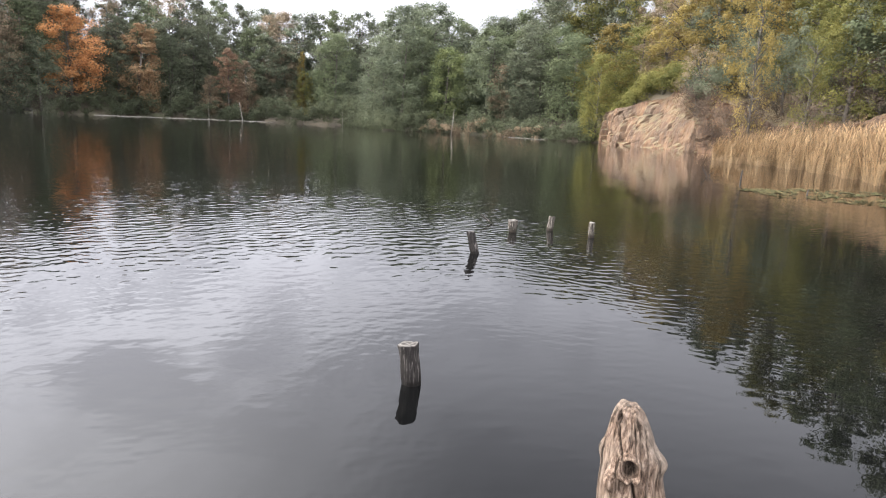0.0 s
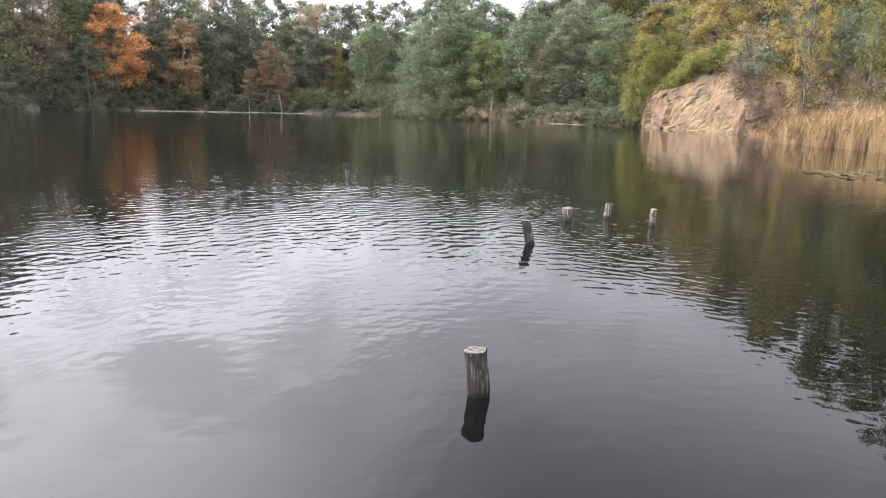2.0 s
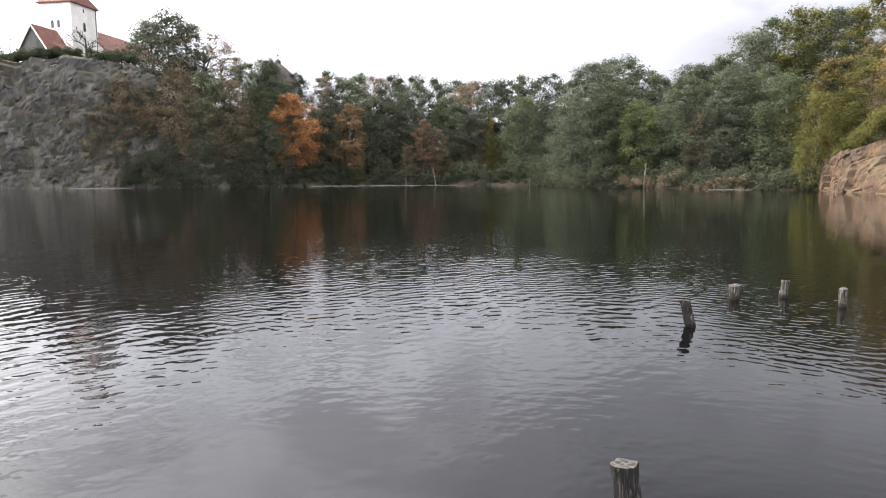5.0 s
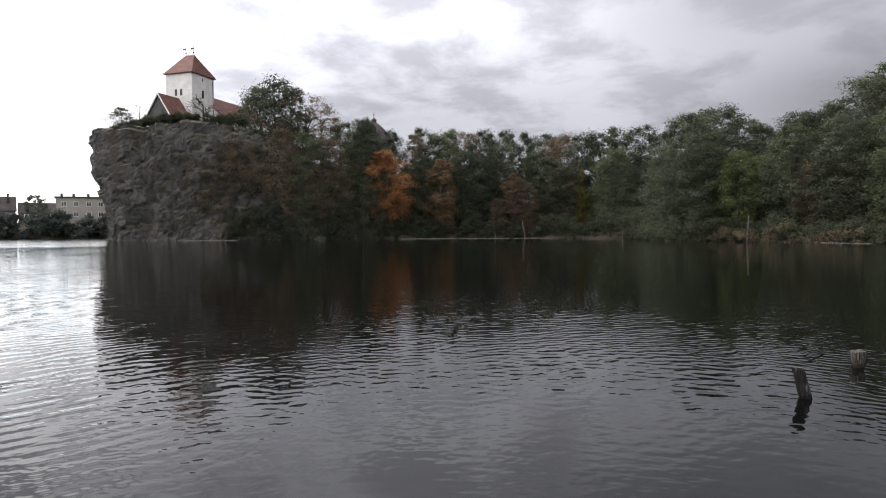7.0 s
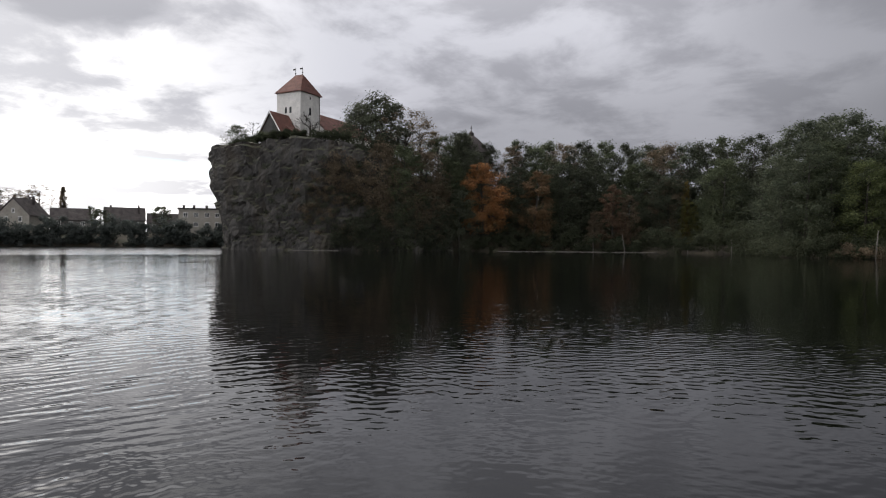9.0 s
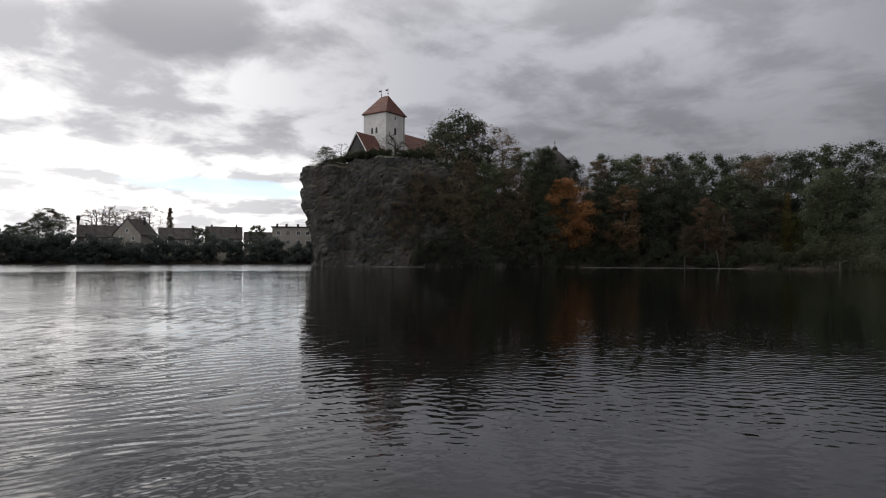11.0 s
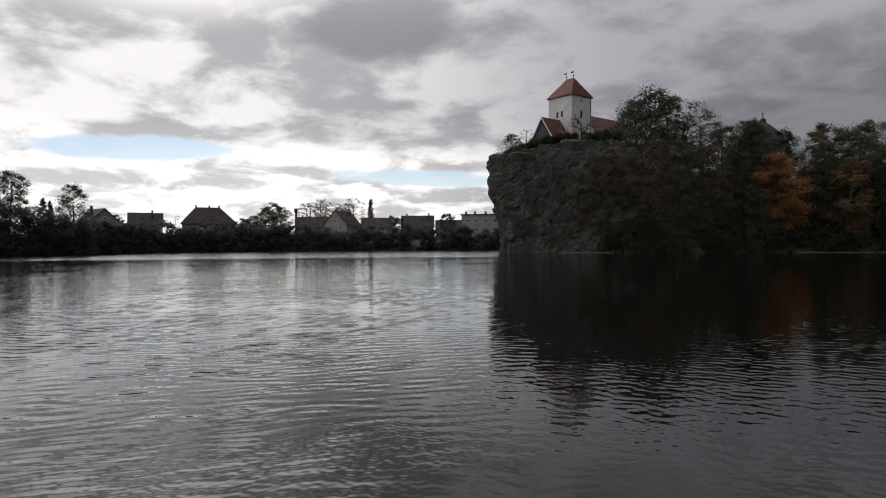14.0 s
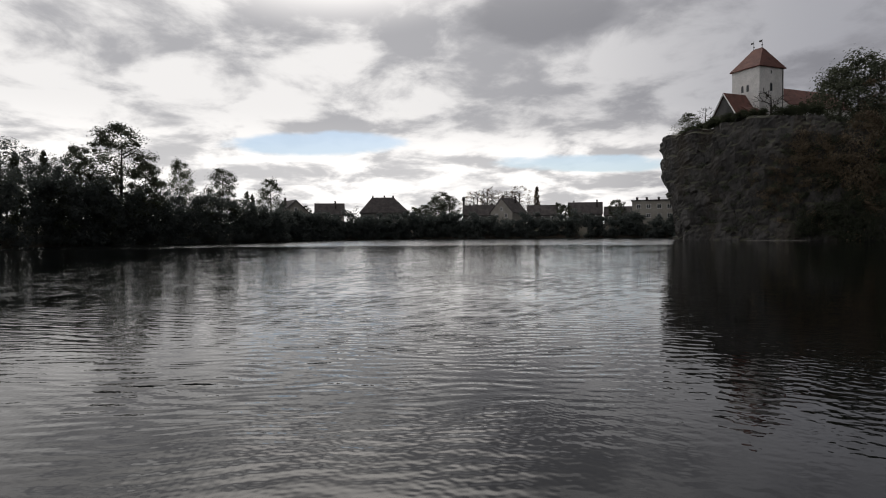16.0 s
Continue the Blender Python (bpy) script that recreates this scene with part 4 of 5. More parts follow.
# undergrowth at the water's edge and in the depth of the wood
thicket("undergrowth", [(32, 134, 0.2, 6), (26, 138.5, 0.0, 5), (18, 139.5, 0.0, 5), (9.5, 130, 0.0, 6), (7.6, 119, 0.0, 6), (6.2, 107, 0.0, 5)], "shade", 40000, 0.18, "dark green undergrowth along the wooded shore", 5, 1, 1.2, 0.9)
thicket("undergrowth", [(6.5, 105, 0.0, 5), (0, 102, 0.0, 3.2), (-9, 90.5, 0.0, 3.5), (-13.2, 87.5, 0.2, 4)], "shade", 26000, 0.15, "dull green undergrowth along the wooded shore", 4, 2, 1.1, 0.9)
thicket("undergrowth", [(2.5, 101.5, 0.0, 1.6), (-3, 97, 0.0, 2.2), (-8.5, 89.5, 0.0, 2.6)], "brown", 4500, 0.14, "brownish bramble at the water's edge", 2, 3, 0.7, 1.1)
thicket("deep_wood", [(34, 160, 8, 24), (26, 160, 2, 20), (14, 161, 0, 19), (6, 152, 0, 17), (4.5, 126, 0, 14), (-3, 126, 0, 13), (-12, 122, 2, 18), (-22, 106, 8, 22), (-34, 90, 10, 26), (-48, 75, 9, 22)], "grey", 56000, 0.62, "dark depth of the wood behind the shore trees", 14, 4, 2.0)
thicket("undergrowth", [(45, 129.5, 14, 22), (40, 129, 6, 19), (34, 131, 2, 14)], "brown", 26000, 0.17, "brown and green scrub on the cliff's shoulder", 6, 5)
thicket("undergrowth", [(45, 127.5, 0.3, 6), (40, 126.5, 0.3, 9), (34, 129.5, 0.3, 8)], "dark", 20000, 0.17, "dark green scrub at the foot of the cliff", 4, 6)
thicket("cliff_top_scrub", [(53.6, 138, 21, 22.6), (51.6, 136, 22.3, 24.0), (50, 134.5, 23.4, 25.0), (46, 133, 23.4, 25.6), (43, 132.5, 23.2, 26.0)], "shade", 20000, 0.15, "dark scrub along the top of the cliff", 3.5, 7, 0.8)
thicket("bank_scrub", [(-20.2, 69.5, 4.5, 7.5), (-22.6, 66.5, 2.5, 6.5), (-27, 57, 1.5, 5), (-34, 50, 1.5, 5.5), (-42, 43, 2, 6)], "twig", 9000, 0.08, "bare brown scrub on the slope behind the reeds", 5, 8, 0.9, 0.8)
thicket("bank_scrub", [(-21.4, 65.6, 0.6, 5.6), (-22.6, 64.2, 0.4, 5.2), (-24.2, 60.6, 0.3, 4.2), (-26.5, 57.2, 0.3, 4.0)], "twig", 5200, 0.07, "brown leafless brushwood hanging over the rock face", 1.6, 23, 0.8, 0.8)
thicket("bank_scrub", [(-14.5, 86, 3, 6), (-17, 79, 6.5, 9), (-21, 71.5, 7, 10)], "olive", 9000, 0.13, "yellow-green scrub on the rock's brow", 3, 9, 0.8)
thicket("bank_scrub", [(-20.5, 71, 6, 10), (-24, 66, 5.5, 11), (-29, 60, 6, 12), (-36, 54, 7, 13), (-43, 47, 7, 12)], "dark", 14000, 0.12, "green and brown bushes above the reed bank", 7, 19, 1.0, 0.8)
thicket("village_hedge", [(53.4, 200, 0.2, 8.6), (64, 198, 0.2, 8.6), (73, 197, 0.2, 8.6), (80, 195, 0.2, 8.8), (86, 176, 0.2, 8.6), (90, 152, 0.2, 8.0)], "hedge", 66000, 0.40, "dense dark hedge along the far bank", 5, 10, 1.5)
thicket("village_hedge", [(89, 153, 0.2, 9.4), (94, 139, 0.2, 10.5), (100, 127, 0.2, 11.5), (104, 120, 0.2, 13), (108, 113, 0.2, 16.5), (116, 91, 0.2, 16)], "hedge", 70000, 0.25, "dense dark thicket along the near bank of the village", 6, 11, 1.5)


thicket("bank_scrub", [(-22.5, 67, 3.5, 7), (-27, 61, 3, 7), (-34, 54.5, 3, 8), (-43, 46, 3, 8)], "twig", 9000, 0.07, "brown leafless bushes on the slope behind the reeds", 6, 21, 0.9, 0.9)
thicket("cliff_ivy", [(53.2, 133.5, 1, 20), (50, 130, 2, 21), (47, 128.2, 1, 22), (44, 127, 1, 22)], "dark", 9000, 0.13, "dark ivy and scrub clinging to the cliff", 2.5, 14, 0.9)
thicket("cliff_ivy", [(48, 128.5, 6, 22), (45, 127.6, 2, 22), (42, 127.5, 1, 22)], "brown", 9000, 0.14, "brown scrub clinging to the cliff", 3.0, 15, 1.0)


# ---- village on the far bank ----
def window_part(house, x, y, z, w, h, rz):
    win = part("window", mesh_of("window", *joined(box(-w / 2, -0.06, 0, w / 2, 0.05, 0.09), box(-w / 2, -0.06, h - 0.09, w / 2, 0.05, h), box(-w / 2, -0.06, 0.09, -w / 2 + 0.09, 0.05, h - 0.09),
               box(w / 2 - 0.09, -0.06, 0.09, w / 2, 0.05, h - 0.09), box(-0.04, -0.05, 0.09, 0.04, 0.04, h - 0.09)), WHITE), house, at=pose(x, y, z, 0, 0, rz))
    part("pane", mesh_of("pane", [(-w / 2, -0.02, 0.05), (w / 2, -0.02, 0.05), (w / 2, -0.02, h - 0.05), (-w / 2, -0.02, h - 0.05)], [(0, 1, 2, 3)], GLASS), win)


def chimney_part(house, x, y, z0, z1, w=0.5):
    part("chimney", mesh_of("chimney", *joined(box(x - w / 2, y - w / 2, z0, x + w / 2, y + w / 2, z1), box(x - w / 2 - 0.08, y - w / 2 - 0.08, z1, x + w / 2 + 0.08, y + w / 2 + 0.08, z1 + 0.12)), DARK_TILE), house)


def gable_house(az, d, wide, deep, eave, ridge, wall, label, turn=90.0, chimneys=(0.3,), base=4.6, windows=True):
    """A house facing the lake; turn 90: ridge along the shore, 0: gable to the lake. Heights above the water."""
    p = polar(az, d, base)
    h = thing("house", pose(p.x, p.y, p.z, 0, 0, az + turn), label, "house", "houses on the far bank")
    e, r = eave - base, ridge - base
    if turn == 90.0 or abs(turn) > 45:
        wide, deep = deep, wide
    x0, x1, y0, y1 = -wide / 2, wide / 2, -deep / 2, deep / 2
    part("house_body", mesh_of("house_body", *gable_walls(x0, x1, y0, y1, -2.0, e, r - 0.15), wall), h)
    part("roof", mesh_of("roof", *gable_roof(x0, x1, y0, y1, e + 0.05, r, 0.4), DARK_TILE), h)
    for c in chimneys:
        chimney_part(h, 0.25 * wide * (1 if c > 0.5 else -1), y0 + (y1 - y0) * c, r - 1.6, r + 0.7)
    if windows:
        if abs(turn) <= 45:
            for xw in (-wide * 0.22, wide * 0.22):
                window_part(h, xw, y0 - 0.01, e - 1.9, 1.0, 1.4, 0)
            window_part(h, 0, y0 - 0.01, e + 0.5, 0.9, 1.2, 0)
        else:
            for yw in (-deep * 0.3, 0, deep * 0.3):
                window_part(h, x0 - 0.01, yw, e - 1.9, 1.0, 1.4, -90)
    return h


gable_house(85.2, 212, 9.5, 8, 8.2, 11.9, CREAM, "dark-roofed village house above the far hedge", 90.0)
p = polar(80.2, 214, 4.6)
villa = thing("house", pose(p.x, p.y, p.z, 0, 0, 80.2), "large village house with a broad dark hipped roof", "house", "houses on the far bank")
part("house_body", mesh_of("house_body", *box(-8.0, -5, -2, 8.0, 5, 4.2), DRAB), villa)
part("roof", mesh_of("roof", *hip_roof(-8.0, 8.0, -5, 5, 4.2, 9.6, -4.2, 3.2, 0, 0.5), DARK_TILE), villa)
for xc in (-4.0, 0.0, 3.0):
    chimney_part(villa, xc, 0.4, 8.6, 10.1)
for xw in (-5.5, -2.0, 2.0, 5.5):
    window_part(villa, xw, -5.01, 1.2, 1.1, 1.5, 0)
gable_house(71.4, 214, 11, 8, 7.8, 11.2, DRAB, "long low dark-roofed house on the far bank", 90.0, (0.8,))
gable_house(68.7, 210, 8.6, 9, 8.6, 13.2, CREAM, "cream gabled house with its gable to the lake", -32.0, (0.6,))
gable_house(65.6, 214, 10, 8, 7.7, 11.0, DRAB, "low dark-roofed village house with a white shed", 90.0, (0.7,))
gable_house(61.8, 216, 11, 8, 8.0, 11.8, DRAB, "dark-roofed village house on the far bank", 90.0, (0.15, 0.85))
gable_house(58.9, 216, 9, 7, 7.4, 10.2, DRAB, "low dark-roofed outbuilding on the far bank", 90.0, ())
gable_house(88.6, 186, 8, 8, 7.8, 11.5, CREAM, "house half hidden by trees on the far bank", 20.0, (0.4,))
p = polar(55.9, 212, 4.6)
block = thing("apartment_house", pose(p.x, p.y, p.z, 0, 0, 55.9), "cream two-storey apartment house with a flat dark roof", "house", "houses on the far bank")
part("house_body", mesh_of("house_body", *box(-6.6, -5, -2, 6.6, 5, 7.0), CREAM), block)
part("roof", mesh_of("roof", *box(-6.9, -5.3, 7.0, 6.9, 5.3, 7.35), DARK_TILE), block)
for xw in (-4.6, -1.6, 1.6, 4.6):
    for zw in (1.6, 4.5):
        window_part(block, xw, -5.01, zw, 1.3, 1.4, 0)
for xc in (-5.2, -2.2, 1.5, 4.6):
    chimney_part(block, xc, 0, 7.3, 8.3, 0.7)
stack = thing("factory_chimney", pose(*polar(72.85, 216, 4.4)), "slender brick chimney with a thicker head above the hedge", "chimney")
part("shaft", mesh_of("shaft", *tube([(0, 0, -1), (0, 0, 8.4)], [0.5, 0.38], 10), DARK_TILE), stack)
part("head", mesh_of("head", *tube([(0, 0, 8.4), (0, 0, 8.8), (0, 0, 9.7), (0, 0, 9.9)], [0.4, 0.62, 0.62, 0.45], 10), DARK_TILE), stack)
for az, kind, leaf, d, el, wide in [(75.5, "low", "dark", 207, 0.058, 0.9), (74.8, "low", "dark", 209, 0.066, 1.0), (74.1, "low", "dark", 207, 0.060, 0.9), (76.6, "full", "dark", 209, 0.046, 1.0), (63.5, "full", "dark", 210, 0.044, 1.0), (66.15, "column", "brown", 225, 0.073, 0.55), (59.1, "shrub", "dark", 214, 0.050, 0.8), (64.2, "shrub", "dark", 214, 0.047, 0.6),
                                    (77.4, "shrub", "dark", 208, 0.042, 0.8), (87.6, "shrub", "dark", 196, 0.045, 0.9), (82.9, "bare", "", 220, 0.046, 0.6)]:
    plant(kind, az, d, rise(el, d), leaf, wide, "among the village houses")
for az in (72.0, 71.6, 71.2, 70.7, 70.2, 69.7, 69.2, 68.7, 68.2, 67.8):
    plant("bare" if int(az * 10) % 3 else "sparse", az, 232, rise(float(pick.uniform(0.064, 0.076)), 232), "" if int(az * 10) % 3 else "brown", 1.3, "behind the village houses")


# ---- timber posts in the water ----
def timber_post(x, y, r, h, lean, seed, label, flare=1.0, wood=None):
    """A weathered post: fluted bark-less shaft from the lake bed with a rough sawn top."""
    rng = np.random.default_rng(seed)
    sides, zs = 28, [-1.6, -0.4, -0.05, 0.0] + [h * i / 9 for i in range(1, 9)] + [h * 0.97, h]
    v, f = [], []
    ph = rng.uniform(0, 6.28, 5)
    for z in zs:
        g = max(0.0, z / h)
        for j in range(sides):
            a = 2 * math.pi * j / sides
            flute = 0.10 * noise.noise((math.cos(a) * 1.5, math.sin(a) * 1.5, seed + z * 5)) + 0.03 * math.sin(5 * a + ph[0] + g) + 0.05 * noise.noise((math.cos(a) * 5, math.sin(a) * 5, seed + z * 3))
            rr = r * (1 + flute * (0.6 + g) + (flare - 1) * g + 0.04 * math.sin(7 * g + ph[3]))
            if z == h:
                rr *= 0.93
            zz = z + (0.007 * r / 0.06 * (math.sin(a + ph[4]) + 0.5 * math.sin(3 * a + ph[2])) if z >= h * 0.97 else 0)
            v.append((rr * math.cos(a) + lean[0] * max(z, -0.3), rr * math.sin(a) + lean[1] * max(z, -0.3), zz))
    n = len(zs)
    for i in range(n - 1):
        for j in range(sides):
            f.append((i * sides + j, i * sides + (j + 1) % sides, (i + 1) * sides + (j + 1) % sides, (i + 1) * sides + j))
    ob = thing("timber_post", pose(x, y, 0), label, "post", "old jetty posts in the lake")
    part("shaft", mesh_of("shaft", v, f, wood or POST, smooth=True), ob)
    top = v[-sides:]
    mid_ = [sum(p[i] for p in top) / sides for i in range(3)]
    inner = [(mid_[0] + (p[0] - mid_[0]) * 0.5, mid_[1] + (p[1] - mid_[1]) * 0.5, mid_[2] + (p[2] - mid_[2]) * 0.6 - 0.003) for p in top]
    tv = list(top) + inner + [(mid_[0], mid_[1], mid_[2] - 0.006)]
    tf = [(j, (j + 1) % sides, sides + (j + 1) % sides, sides + j) for j in range(sides)] + [(sides + j, sides + (j + 1) % sides, 2 * sides) for j in range(sides)]
    part("cut_top", mesh_of("cut_top", tv, tf, ENDGRAIN), ob, "pale cracked end grain")
    return ob


timber_post(-0.075, 3.69, 0.069, 0.288, (-0.11, 0.0), 1, "weathered grey post stump standing in calm lake water")
timber_post(0.55, 8.19, 0.060, 0.31, (-0.25, 0.04), 2, "dark leaning post stump standing in the lake")
timber_post(1.28, 10.12, 0.064, 0.205, (-0.05, 0.0), 3, "short post stump with a flared split head", 1.35, PALE_POST)
timber_post(1.97, 10.46, 0.056, 0.25, (0.12, 0.0), 4, "slim weathered post stump leaning slightly over the water", 1.0, PALE_POST)
timber_post(2.59, 9.94, 0.050, 0.255, (0.0, 0.0), 5, "thin dark post stump with a pale top", 1.0, PALE_POST)
stick = thing("stick", pose(*polar(-4.9, 10.9)), "thin broken branch poking out of the lake", "stick")
part("branch", mesh_of("branch", *tube([(0.10, 0, -0.4), (0.05, 0, 0.0), (-0.06, 0.02, 0.09), (-0.17, 0.03, 0.17)], [0.016, 0.015, 0.013, 0.007]), PALE_POST), stick)
for az, d, pts, rad in [(-23.1, 28.7, [(0.15, 0, -0.6), (0.05, 0, 0.0), (-0.12, 0.05, 0.28), (-0.2, 0, 0.42)], [0.03, 0.03, 0.025, 0.012]), (-23.3, 28.9, [(0, 0, -0.4), (0.05, 0, 0.12), (0.22, 0, 0.2)], [0.02, 0.02, 0.01]),
                        (-25.8, 29.3, [(0, 0, -0.6), (0, 0, 0.0), (0.02, 0, 0.36)], [0.055, 0.05, 0.045]), (-30.9, 23.4, [(0, 0, -0.5), (0, 0, 0.0), (0.03, 0, 0.16)], [0.04, 0.035, 0.03])]:
    s_ = thing("stick", pose(*polar(az, d)), "dark broken branch standing in the shallow water", "stick")
    part("branch", mesh_of("branch", *tube(pts, [r_ * 0.75 for r_ in rad]), DARKWOOD), s_)

# the near mooring post, barkless and worn to a blunt point, with knots and long drying cracks
LOG_TOP, LOG_FOOT = Vector((0.424, 0.612, 1.352)), Vector((0.555, 0.50, 0.0))
FACE = 4.39                     # direction in which its knots look
zs = [-0.5, 0.0, 0.4, 0.7, 0.9, 1.0, 1.05] + [1.08 + 0.0028 * i for i in range(90)] + [1.333, 1.337, 1.341, 1.345, 1.349, 1.352]
# cracks: direction from FACE, where it stands (z), drift in radians a metre, half width, depth, lower and upper end
CRACKS = [(-0.36, 1.300, -6.0, 0.050, 0.15, 1.268, 1.336), (0.10, 1.235, -3.0, 0.055, 0.15, 1.00, 1.252), (0.30, 1.300, 1.5, 0.032, 0.08, 1.270, 1.340), (0.48, 1.300, 2.5, 0.030, 0.07, 1.22, 1.338),
          (0.16, 1.310, 1.0, 0.028, 0.06, 1.285, 1.340), (0.75, 1.270, 5.0, 0.040, 0.09, 1.10, 1.325), (-0.85, 1.260, -1.0, 0.030, 0.05, 1.05, 1.31), (-1.15, 1.260, 0.5, 0.040, 0.08, 1.05, 1.29), (0.62, 1.230, 6.0, 0.030, 0.07, 1.05, 1.262),
          (-0.62, 1.290, -3.0, 0.022, 0.04, 1.25, 1.325), (1.05, 1.250, 4.0, 0.040, 0.08, 1.05, 1.31), (0.36, 1.225, 4.0, 0.026, 0.05, 1.05, 1.25)]


def bulge(a, z, a0, z0, wa, wz):
    return math.exp(-((a - a0) / wa) ** 2 - ((z - z0) / wz) ** 2)


def step_(v_, lo, hi):
    g_ = min(1.0, max(0.0, (v_ - lo) / (hi - lo)))
    return g_ * g_ * (3 - 2 * g_)


v, f, dark_, sides = [], [], [], 132
for z in zs:
    c = LOG_FOOT.lerp(LOG_TOP, z / 1.352)
    taper = float(np.interp(z, [0, 1.0, 1.12, 1.20, 1.26, 1.30, 1.325, 1.34, 1.349, 1.352], [0.080, 0.071, 0.063, 0.056, 0.047, 0.038, 0.0305, 0.0245, 0.0185, 0.012]))
    for j in range(sides):
        a = 1.25 + 2 * math.pi * j / sides
        wob = 0.05 * noise.noise((a * 2, 3.0, z * 22))
        groove = 0.0
        for a0, z0, drift, wa, dp, lo, hi in CRACKS:
            ends = step_(z, lo, lo + 0.012) * (1 - step_(z, hi - 0.010, hi))
            groove += dp * ends * math.exp(-((a - FACE - a0 - drift * (z - z0) - wob) / wa) ** 2)
        # the big knot: a raised ring round a split, hollow heart
        rho = math.hypot((a - FACE - 0.02 - wob) * 0.052, (z - 1.262) * 0.92)
        heart = 1 - step_(rho, 0.010, 0.0145)
        rim = math.exp(-((rho - 0.0172) / 0.0042) ** 2)
        rho2 = math.hypot((a - FACE + 0.56) * 0.052, z - 1.236)
        burl = math.exp(-(rho2 / 0.016) ** 2)
        rho3 = math.hypot((a - FACE + 0.55) * 0.034, z - 1.336)
        scar = 1 - step_(rho3, 0.004, 0.009)
        hollow = bulge(a, z, FACE - 0.26, 1.233, 0.16, 0.012)
        lump = 0.20 * rim + 0.34 * burl + 0.10 * math.exp(-((rho3 - 0.010) / 0.004) ** 2) + 0.30 * bulge(a, z, FACE + 1.35, 1.266, 0.45, 0.018) + 0.18 * bulge(a, z, FACE - 1.35, 1.276, 0.30, 0.016)
        pit = (0.26 - 0.12 * step_(noise.noise((a * 16, 7.0, z * 160)), -0.1, 0.4)) * heart + 0.22 * scar + 0.20 * hollow
        w = 1 + lump - pit - groove * min(1.0, max(0.3, (1.350 - z) / 0.02)) + 0.025 * math.sin(7 * a + 4 * z) + 0.05 * noise.noise((math.cos(a) * 2, math.sin(a) * 2, z * 9)) + 0.030 * noise.noise((math.cos(a) * 9, math.sin(a) * 9, z * 8)) + 0.016 * noise.noise((math.cos(a) * 24, math.sin(a) * 24, z * 10))
        w += 0.05 * burl * noise.noise((a * 14, 1.0, z * 130))
        v.append((c.x + taper * w * math.cos(a), c.y + taper * w * math.sin(a), z + 0.006 * noise.noise((math.cos(a) * 3, math.sin(a) * 3, 1)) * (z > 1.3)))
        streaks = bulge(a, z, FACE + 0.34, 1.306, 0.24, 0.036) * max(0.0, 0.25 + 1.5 * noise.noise((a * 22, 2.0, z * 18)))
        spots = 0.8 * burl * max(0.0, noise.noise((a * 20, 4.0, z * 190)))
        dark_.append(min(1.0, max(0.0, 1.0 * heart * (0.85 + 0.5 * noise.noise((a * 25, 9.0, z * 250))) + 0.75 * scar + 0.55 * hollow + 0.6 * streaks + spots + 14.0 * max(0.0, groove - 0.03))))
n = len(zs)
for i in range(n - 1):
    f += [(i * sides + j, i * sides + (j + 1) % sides, (i + 1) * sides + (j + 1) % sides, (i + 1) * sides + j) for j in range(sides)]
f.append(tuple(range((n - 1) * sides, n * sides)))
me = mesh_of("mooring_post", v, f, TIMBER, smooth=True)
me.attributes.new("knot", "FLOAT", "POINT").data.foreach_set("value", dark_)
tagged(new("mooring_post", me), "barkless knotty mooring post with a worn pointed top", "post")

# ---- reeds, lilies, pale waterline poles ----
m, q = material("dry_reed")
island = q.n("ShaderNodeNewGeometry").outputs["Random Per Island"]
pz = q.n("ShaderNodeSeparateXYZ")
q.put(pz.inputs[0], q.n("ShaderNodeTexCoord").outputs["Object"])
c = q.ramp(island, [(0.1, (0.070, 0.050, 0.023)), (0.5, (0.162, 0.098, 0.045)), (0.9, (0.26, 0.172, 0.090))])
c = q.mix(q.math("MULTIPLY", q.span(pz.outputs[2], 0.8, 0.1), 0.5), c, (0.125, 0.085, 0.045))
finish(q, c, 0.7)
REED = m
rng = np.random.default_rng(77)
n = 42000
az = -23.2 - 24 * rng.random(n) ** 0.9
front = np.interp(-az, [23, 26, 28.9, 32, 35.2, 40, 48], [48.5, 44.3, 42.4, 38.2, 32.6, 26, 19])
front = front + 0.9 * np.sin(az * 3.1) + 0.6 * np.sin(az * 8.3 + 1)
d = front + rng.random(n) ** 1.3 * np.interp(-az, [23, 26, 30, 48], [2.5, 6, 8, 9])
h = np.interp(-az, [23, 25, 28, 32, 48], [1.0, 1.35, 1.7, 1.95, 2.1]) * rng.uniform(0.5, 1.1, n) * (1.0 + 0.16 * np.sin(az * 2.1 + d) + 0.12 * np.sin(az * 5.3 - 0.7 * d) + 0.16 * np.sin(az * 11.7 + 0.4 * d))
h *= np.where(d - front < 0.7, rng.uniform(0.35, 1.0, n), 1.0)
a = np.radians(az)
x, y = -np.sin(a) * d, np.cos(a) * d
lx, ly = rng.normal(0.03, 0.14, n) * h, rng.normal(0, 0.14, n) * h
fallen = (d - front < 0.8) & (rng.random(n) < 0.12)
lx, h = np.where(fallen, rng.normal(0, 0.9, n), lx), np.where(fallen, rng.uniform(0.02, 0.4, n), h)
t = rng.uniform(0, math.pi, n)
w = rng.uniform(0.003, 0.008, n)
wx, wy = np.cos(t) * w, np.sin(t) * w
zero = np.full(n, -0.3)
blade = np.stack([np.stack([x - wx, y - wy, zero], 1), np.stack([x + wx, y + wy, zero], 1), np.stack([x + lx * 0.45 + wx * 0.8, y + ly * 0.45 + wy * 0.8, h * 0.62], 1), np.stack([x + lx * 0.45 - wx * 0.8, y + ly * 0.45 - wy * 0.8, h * 0.62], 1)], 1)
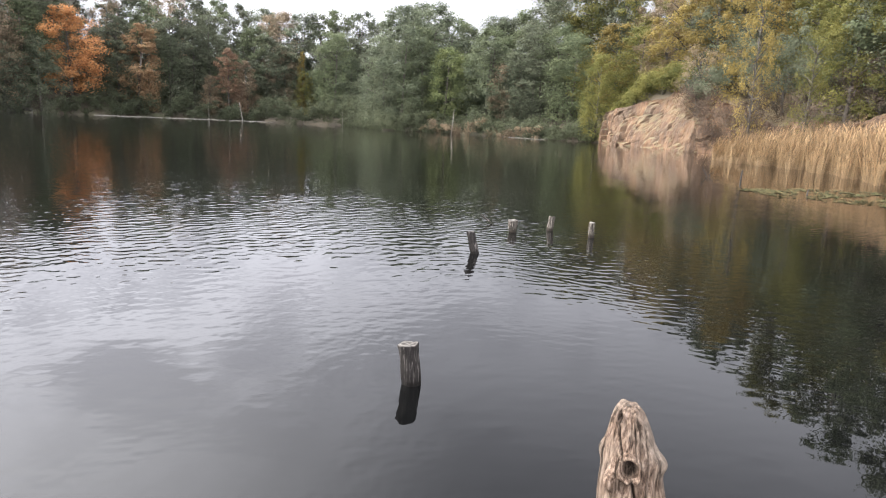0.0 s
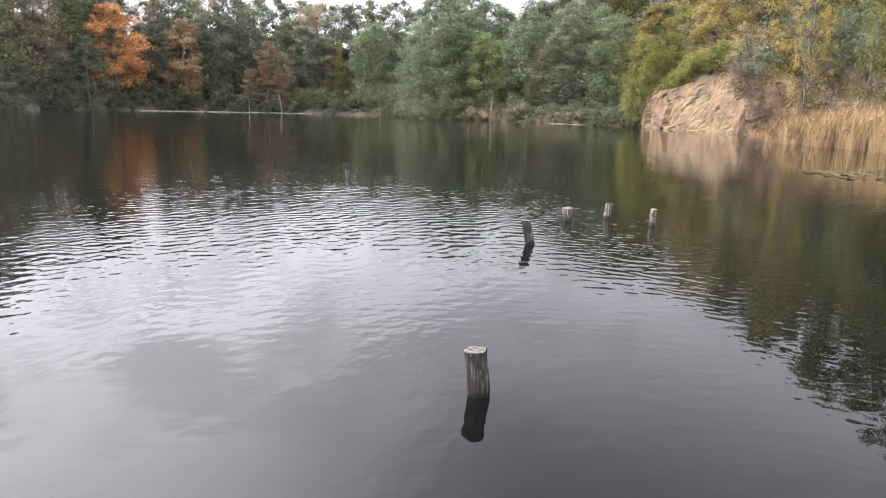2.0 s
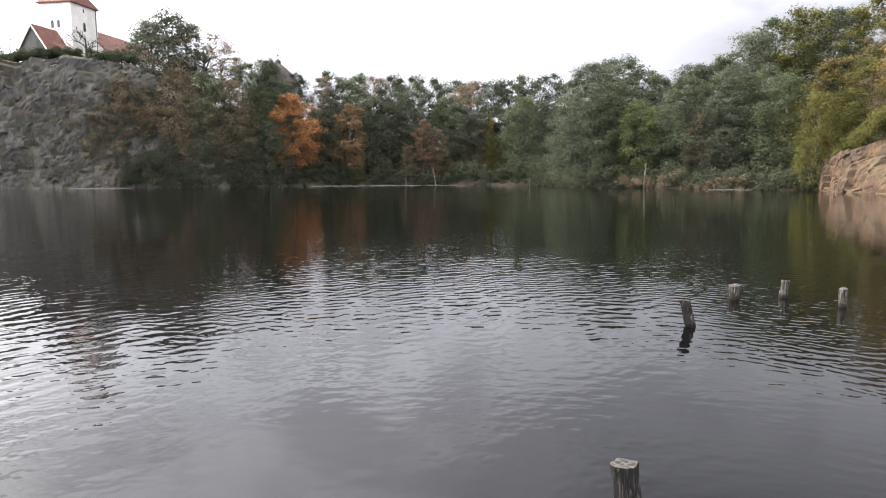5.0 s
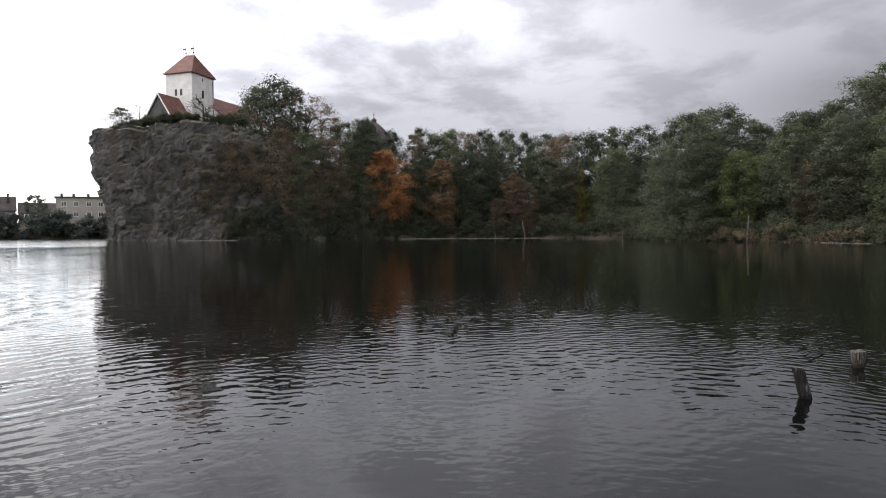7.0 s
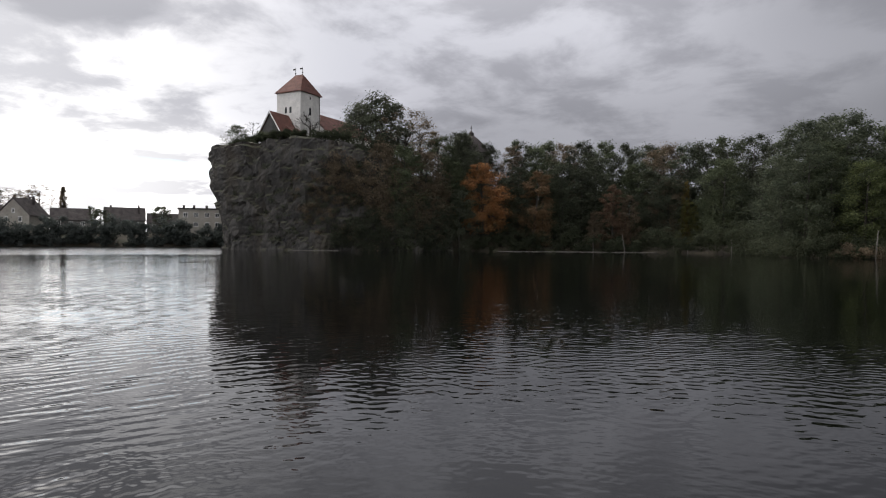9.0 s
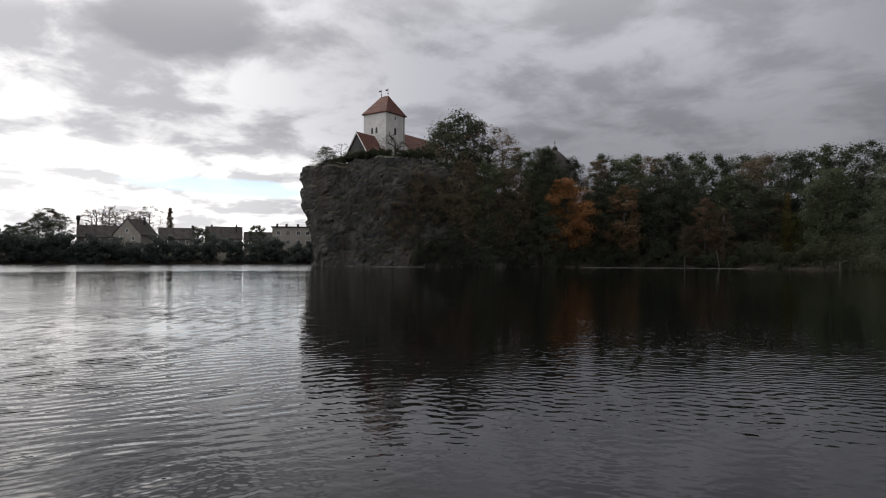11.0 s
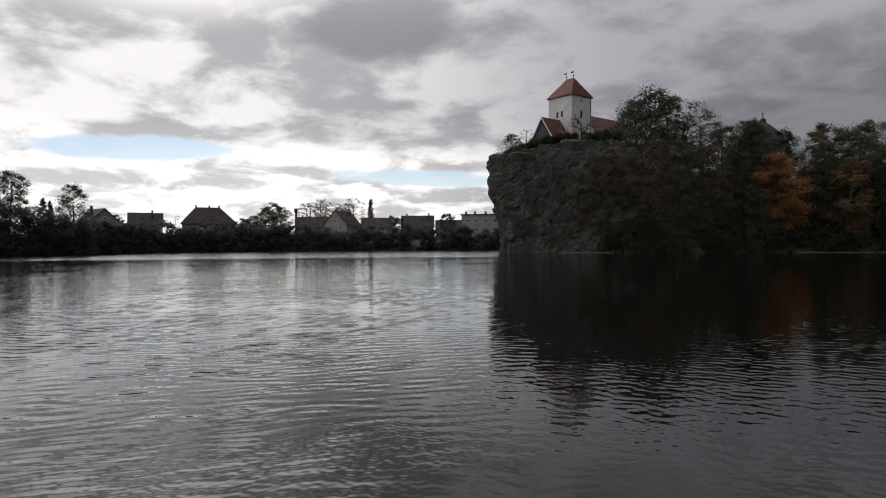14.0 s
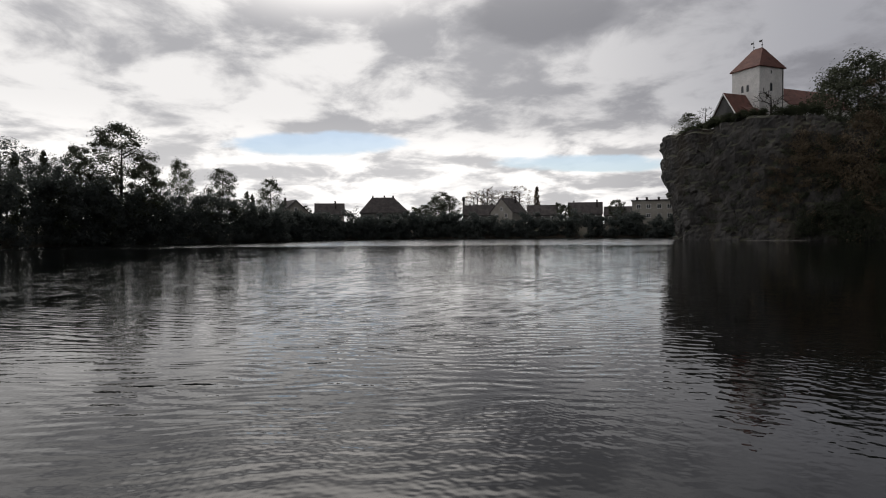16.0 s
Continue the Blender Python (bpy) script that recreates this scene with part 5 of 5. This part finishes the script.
tip = np.stack([np.stack([x + lx * 0.45 - wx * 0.8, y + ly * 0.45 - wy * 0.8, h * 0.62], 1), np.stack([x + lx * 0.45 + wx * 0.8, y + ly * 0.45 + wy * 0.8, h * 0.62], 1), np.stack([x + lx * 0.95 + wx * 0.2, y + ly * 0.95 + wy * 0.2, h], 1), np.stack([x + lx - wx * 0.1, y + ly - wy * 0.1, h * 1.01], 1)], 1)
k_ = rng.random(n) < 0.25
px, py, ph_ = (x + lx)[k_], (y + ly)[k_], h[k_]
pw = 0.028
plume = np.stack([np.stack([px, py, ph_ - 0.05], 1), np.stack([px + pw, py + 0.02, ph_ + 0.12], 1), np.stack([px + 0.10, py, ph_ + 0.32], 1), np.stack([px - pw * 0.4, py - 0.02, ph_ + 0.14], 1)], 1)
reeds = new("reed_bed", blades_mesh("reed_bed", np.concatenate([blade, tip, plume]).reshape(-1, 3), REED, 4))
tagged(reeds, "dense bed of dry golden reeds at the water's edge", "reeds", kind="stuff")

m, q = material("lily_leaf")
island = q.n("ShaderNodeNewGeometry").outputs["Random Per Island"]
finish(q, q.ramp(island, [(0.1, (0.026, 0.031, 0.011)), (0.55, (0.050, 0.046, 0.019)), (0.85, (0.076, 0.062, 0.028))]), 0.75, spec=0.15)
LILY = m
rng = np.random.default_rng(31)
v, f = [], []
for i in range(5200):
    az = -26 - 16 * rng.random() ** 0.8
    lo, hi = float(np.interp(-az, [26, 29, 36, 42], [22.8, 21.6, 21.2, 20])), float(np.interp(-az, [26, 29, 36, 42], [23.2, 25.5, 27.5, 27]))
    d = rng.uniform(lo, hi)
    if noise.noise((az * 0.7, d * 0.7, 4)) + 1.1 * noise.noise((az * 5.0, d * 2.4, 8)) < 0.04:
        continue
    c = polar(az, d)
    r = rng.uniform(0.025, 0.06)
    t0, tilt = rng.uniform(0, 6.28), rng.uniform(-0.35, 0.35) if rng.random() < 0.2 else 0.03
    s = len(v)
    v.append((c.x, c.y, 0.012))
    for j in range(10):
        a = t0 + 0.25 + (2 * math.pi - 0.5) * j / 9
        v.append((c.x + r * math.cos(a), c.y + r * math.sin(a), 0.016 + abs(tilt) * r * (1 + math.cos(a - t0)) + 0.004 * math.sin(4 * a)))
    f += [(s, s + 1 + j, s + 2 + j) for j in range(9)]
pads = new("lily_pads", mesh_of("lily_pads", v, f, LILY))
tagged(pads, "patch of yellowing green water lily leaves floating on the lake", "lily pads", kind="stuff")

DRIFT = rough_stuff("driftwood", (0.060, 0.055, 0.050), (0.155, 0.145, 0.130), 1.5, 0.01)
# pale line along the waterline, built from thin tapered poles
for az0, az1, d0, d1, r in [(29.5, 24.5, 131, 133.5, 0.14), (24.3, 19.5, 133.4, 134.5, 0.13), (19.3, 15.5, 134.6, 135.2, 0.14), (-5.5, -8.8, 92, 87, 0.06), (48.5, 44, 126.4, 125.2, 0.2)]:
    a, b = polar(az0, d0), polar(az1, d1)
    mid_ = a.lerp(b, 0.5) + Vector((0.3, 0.4, 0))
    lg = thing("drift_log", pose(a.x, a.y, 0.03), "thin pale pole lying along the far waterline", "log", "driftwood along the shore")
    part("trunk", mesh_of("trunk", *tube([(0, 0, 0), mid_ - a, b - a], [r * 0.5, r * 0.45, r * 0.3], 8), DRIFT), lg)
# pale bare trunks at the water's edge
for az, d, h, lx in [(18.05, 136.3, 5.6, -0.9), (20.9, 138, 3.4, -0.1), (9.6, 127, 4.5, 0.0), (-0.3, 99.5, 4.5, 0.3), (13.0, 132, 1.2, 0.0)]:
    c = polar(az, d)
    tr = thing("dead_tree", pose(c.x, c.y, ground_z(c.x, c.y) - 0.3), "pale dead tree at the wooded water's edge", "dead tree", "dead trees along the shore")
    s_ = Vector((math.cos(radians(az)), math.sin(radians(az)), 0))
    part("trunk", mesh_of("trunk", *tube([(0, 0, -1), s_ * lx * 0.1 + Vector((0, 0, 0.5)), s_ * lx * 0.6 + Vector((0, 0, h * 0.6)), s_ * lx + Vector((0, 0, h))], [0.15, 0.12, 0.09, 0.05], 7), DRIFT, smooth=True), tr)
for variants in KINDS.values():
    for ob in variants:
        for c in list(ob.children):
            bpy.data.objects.remove(c)
        bpy.data.objects.remove(ob)
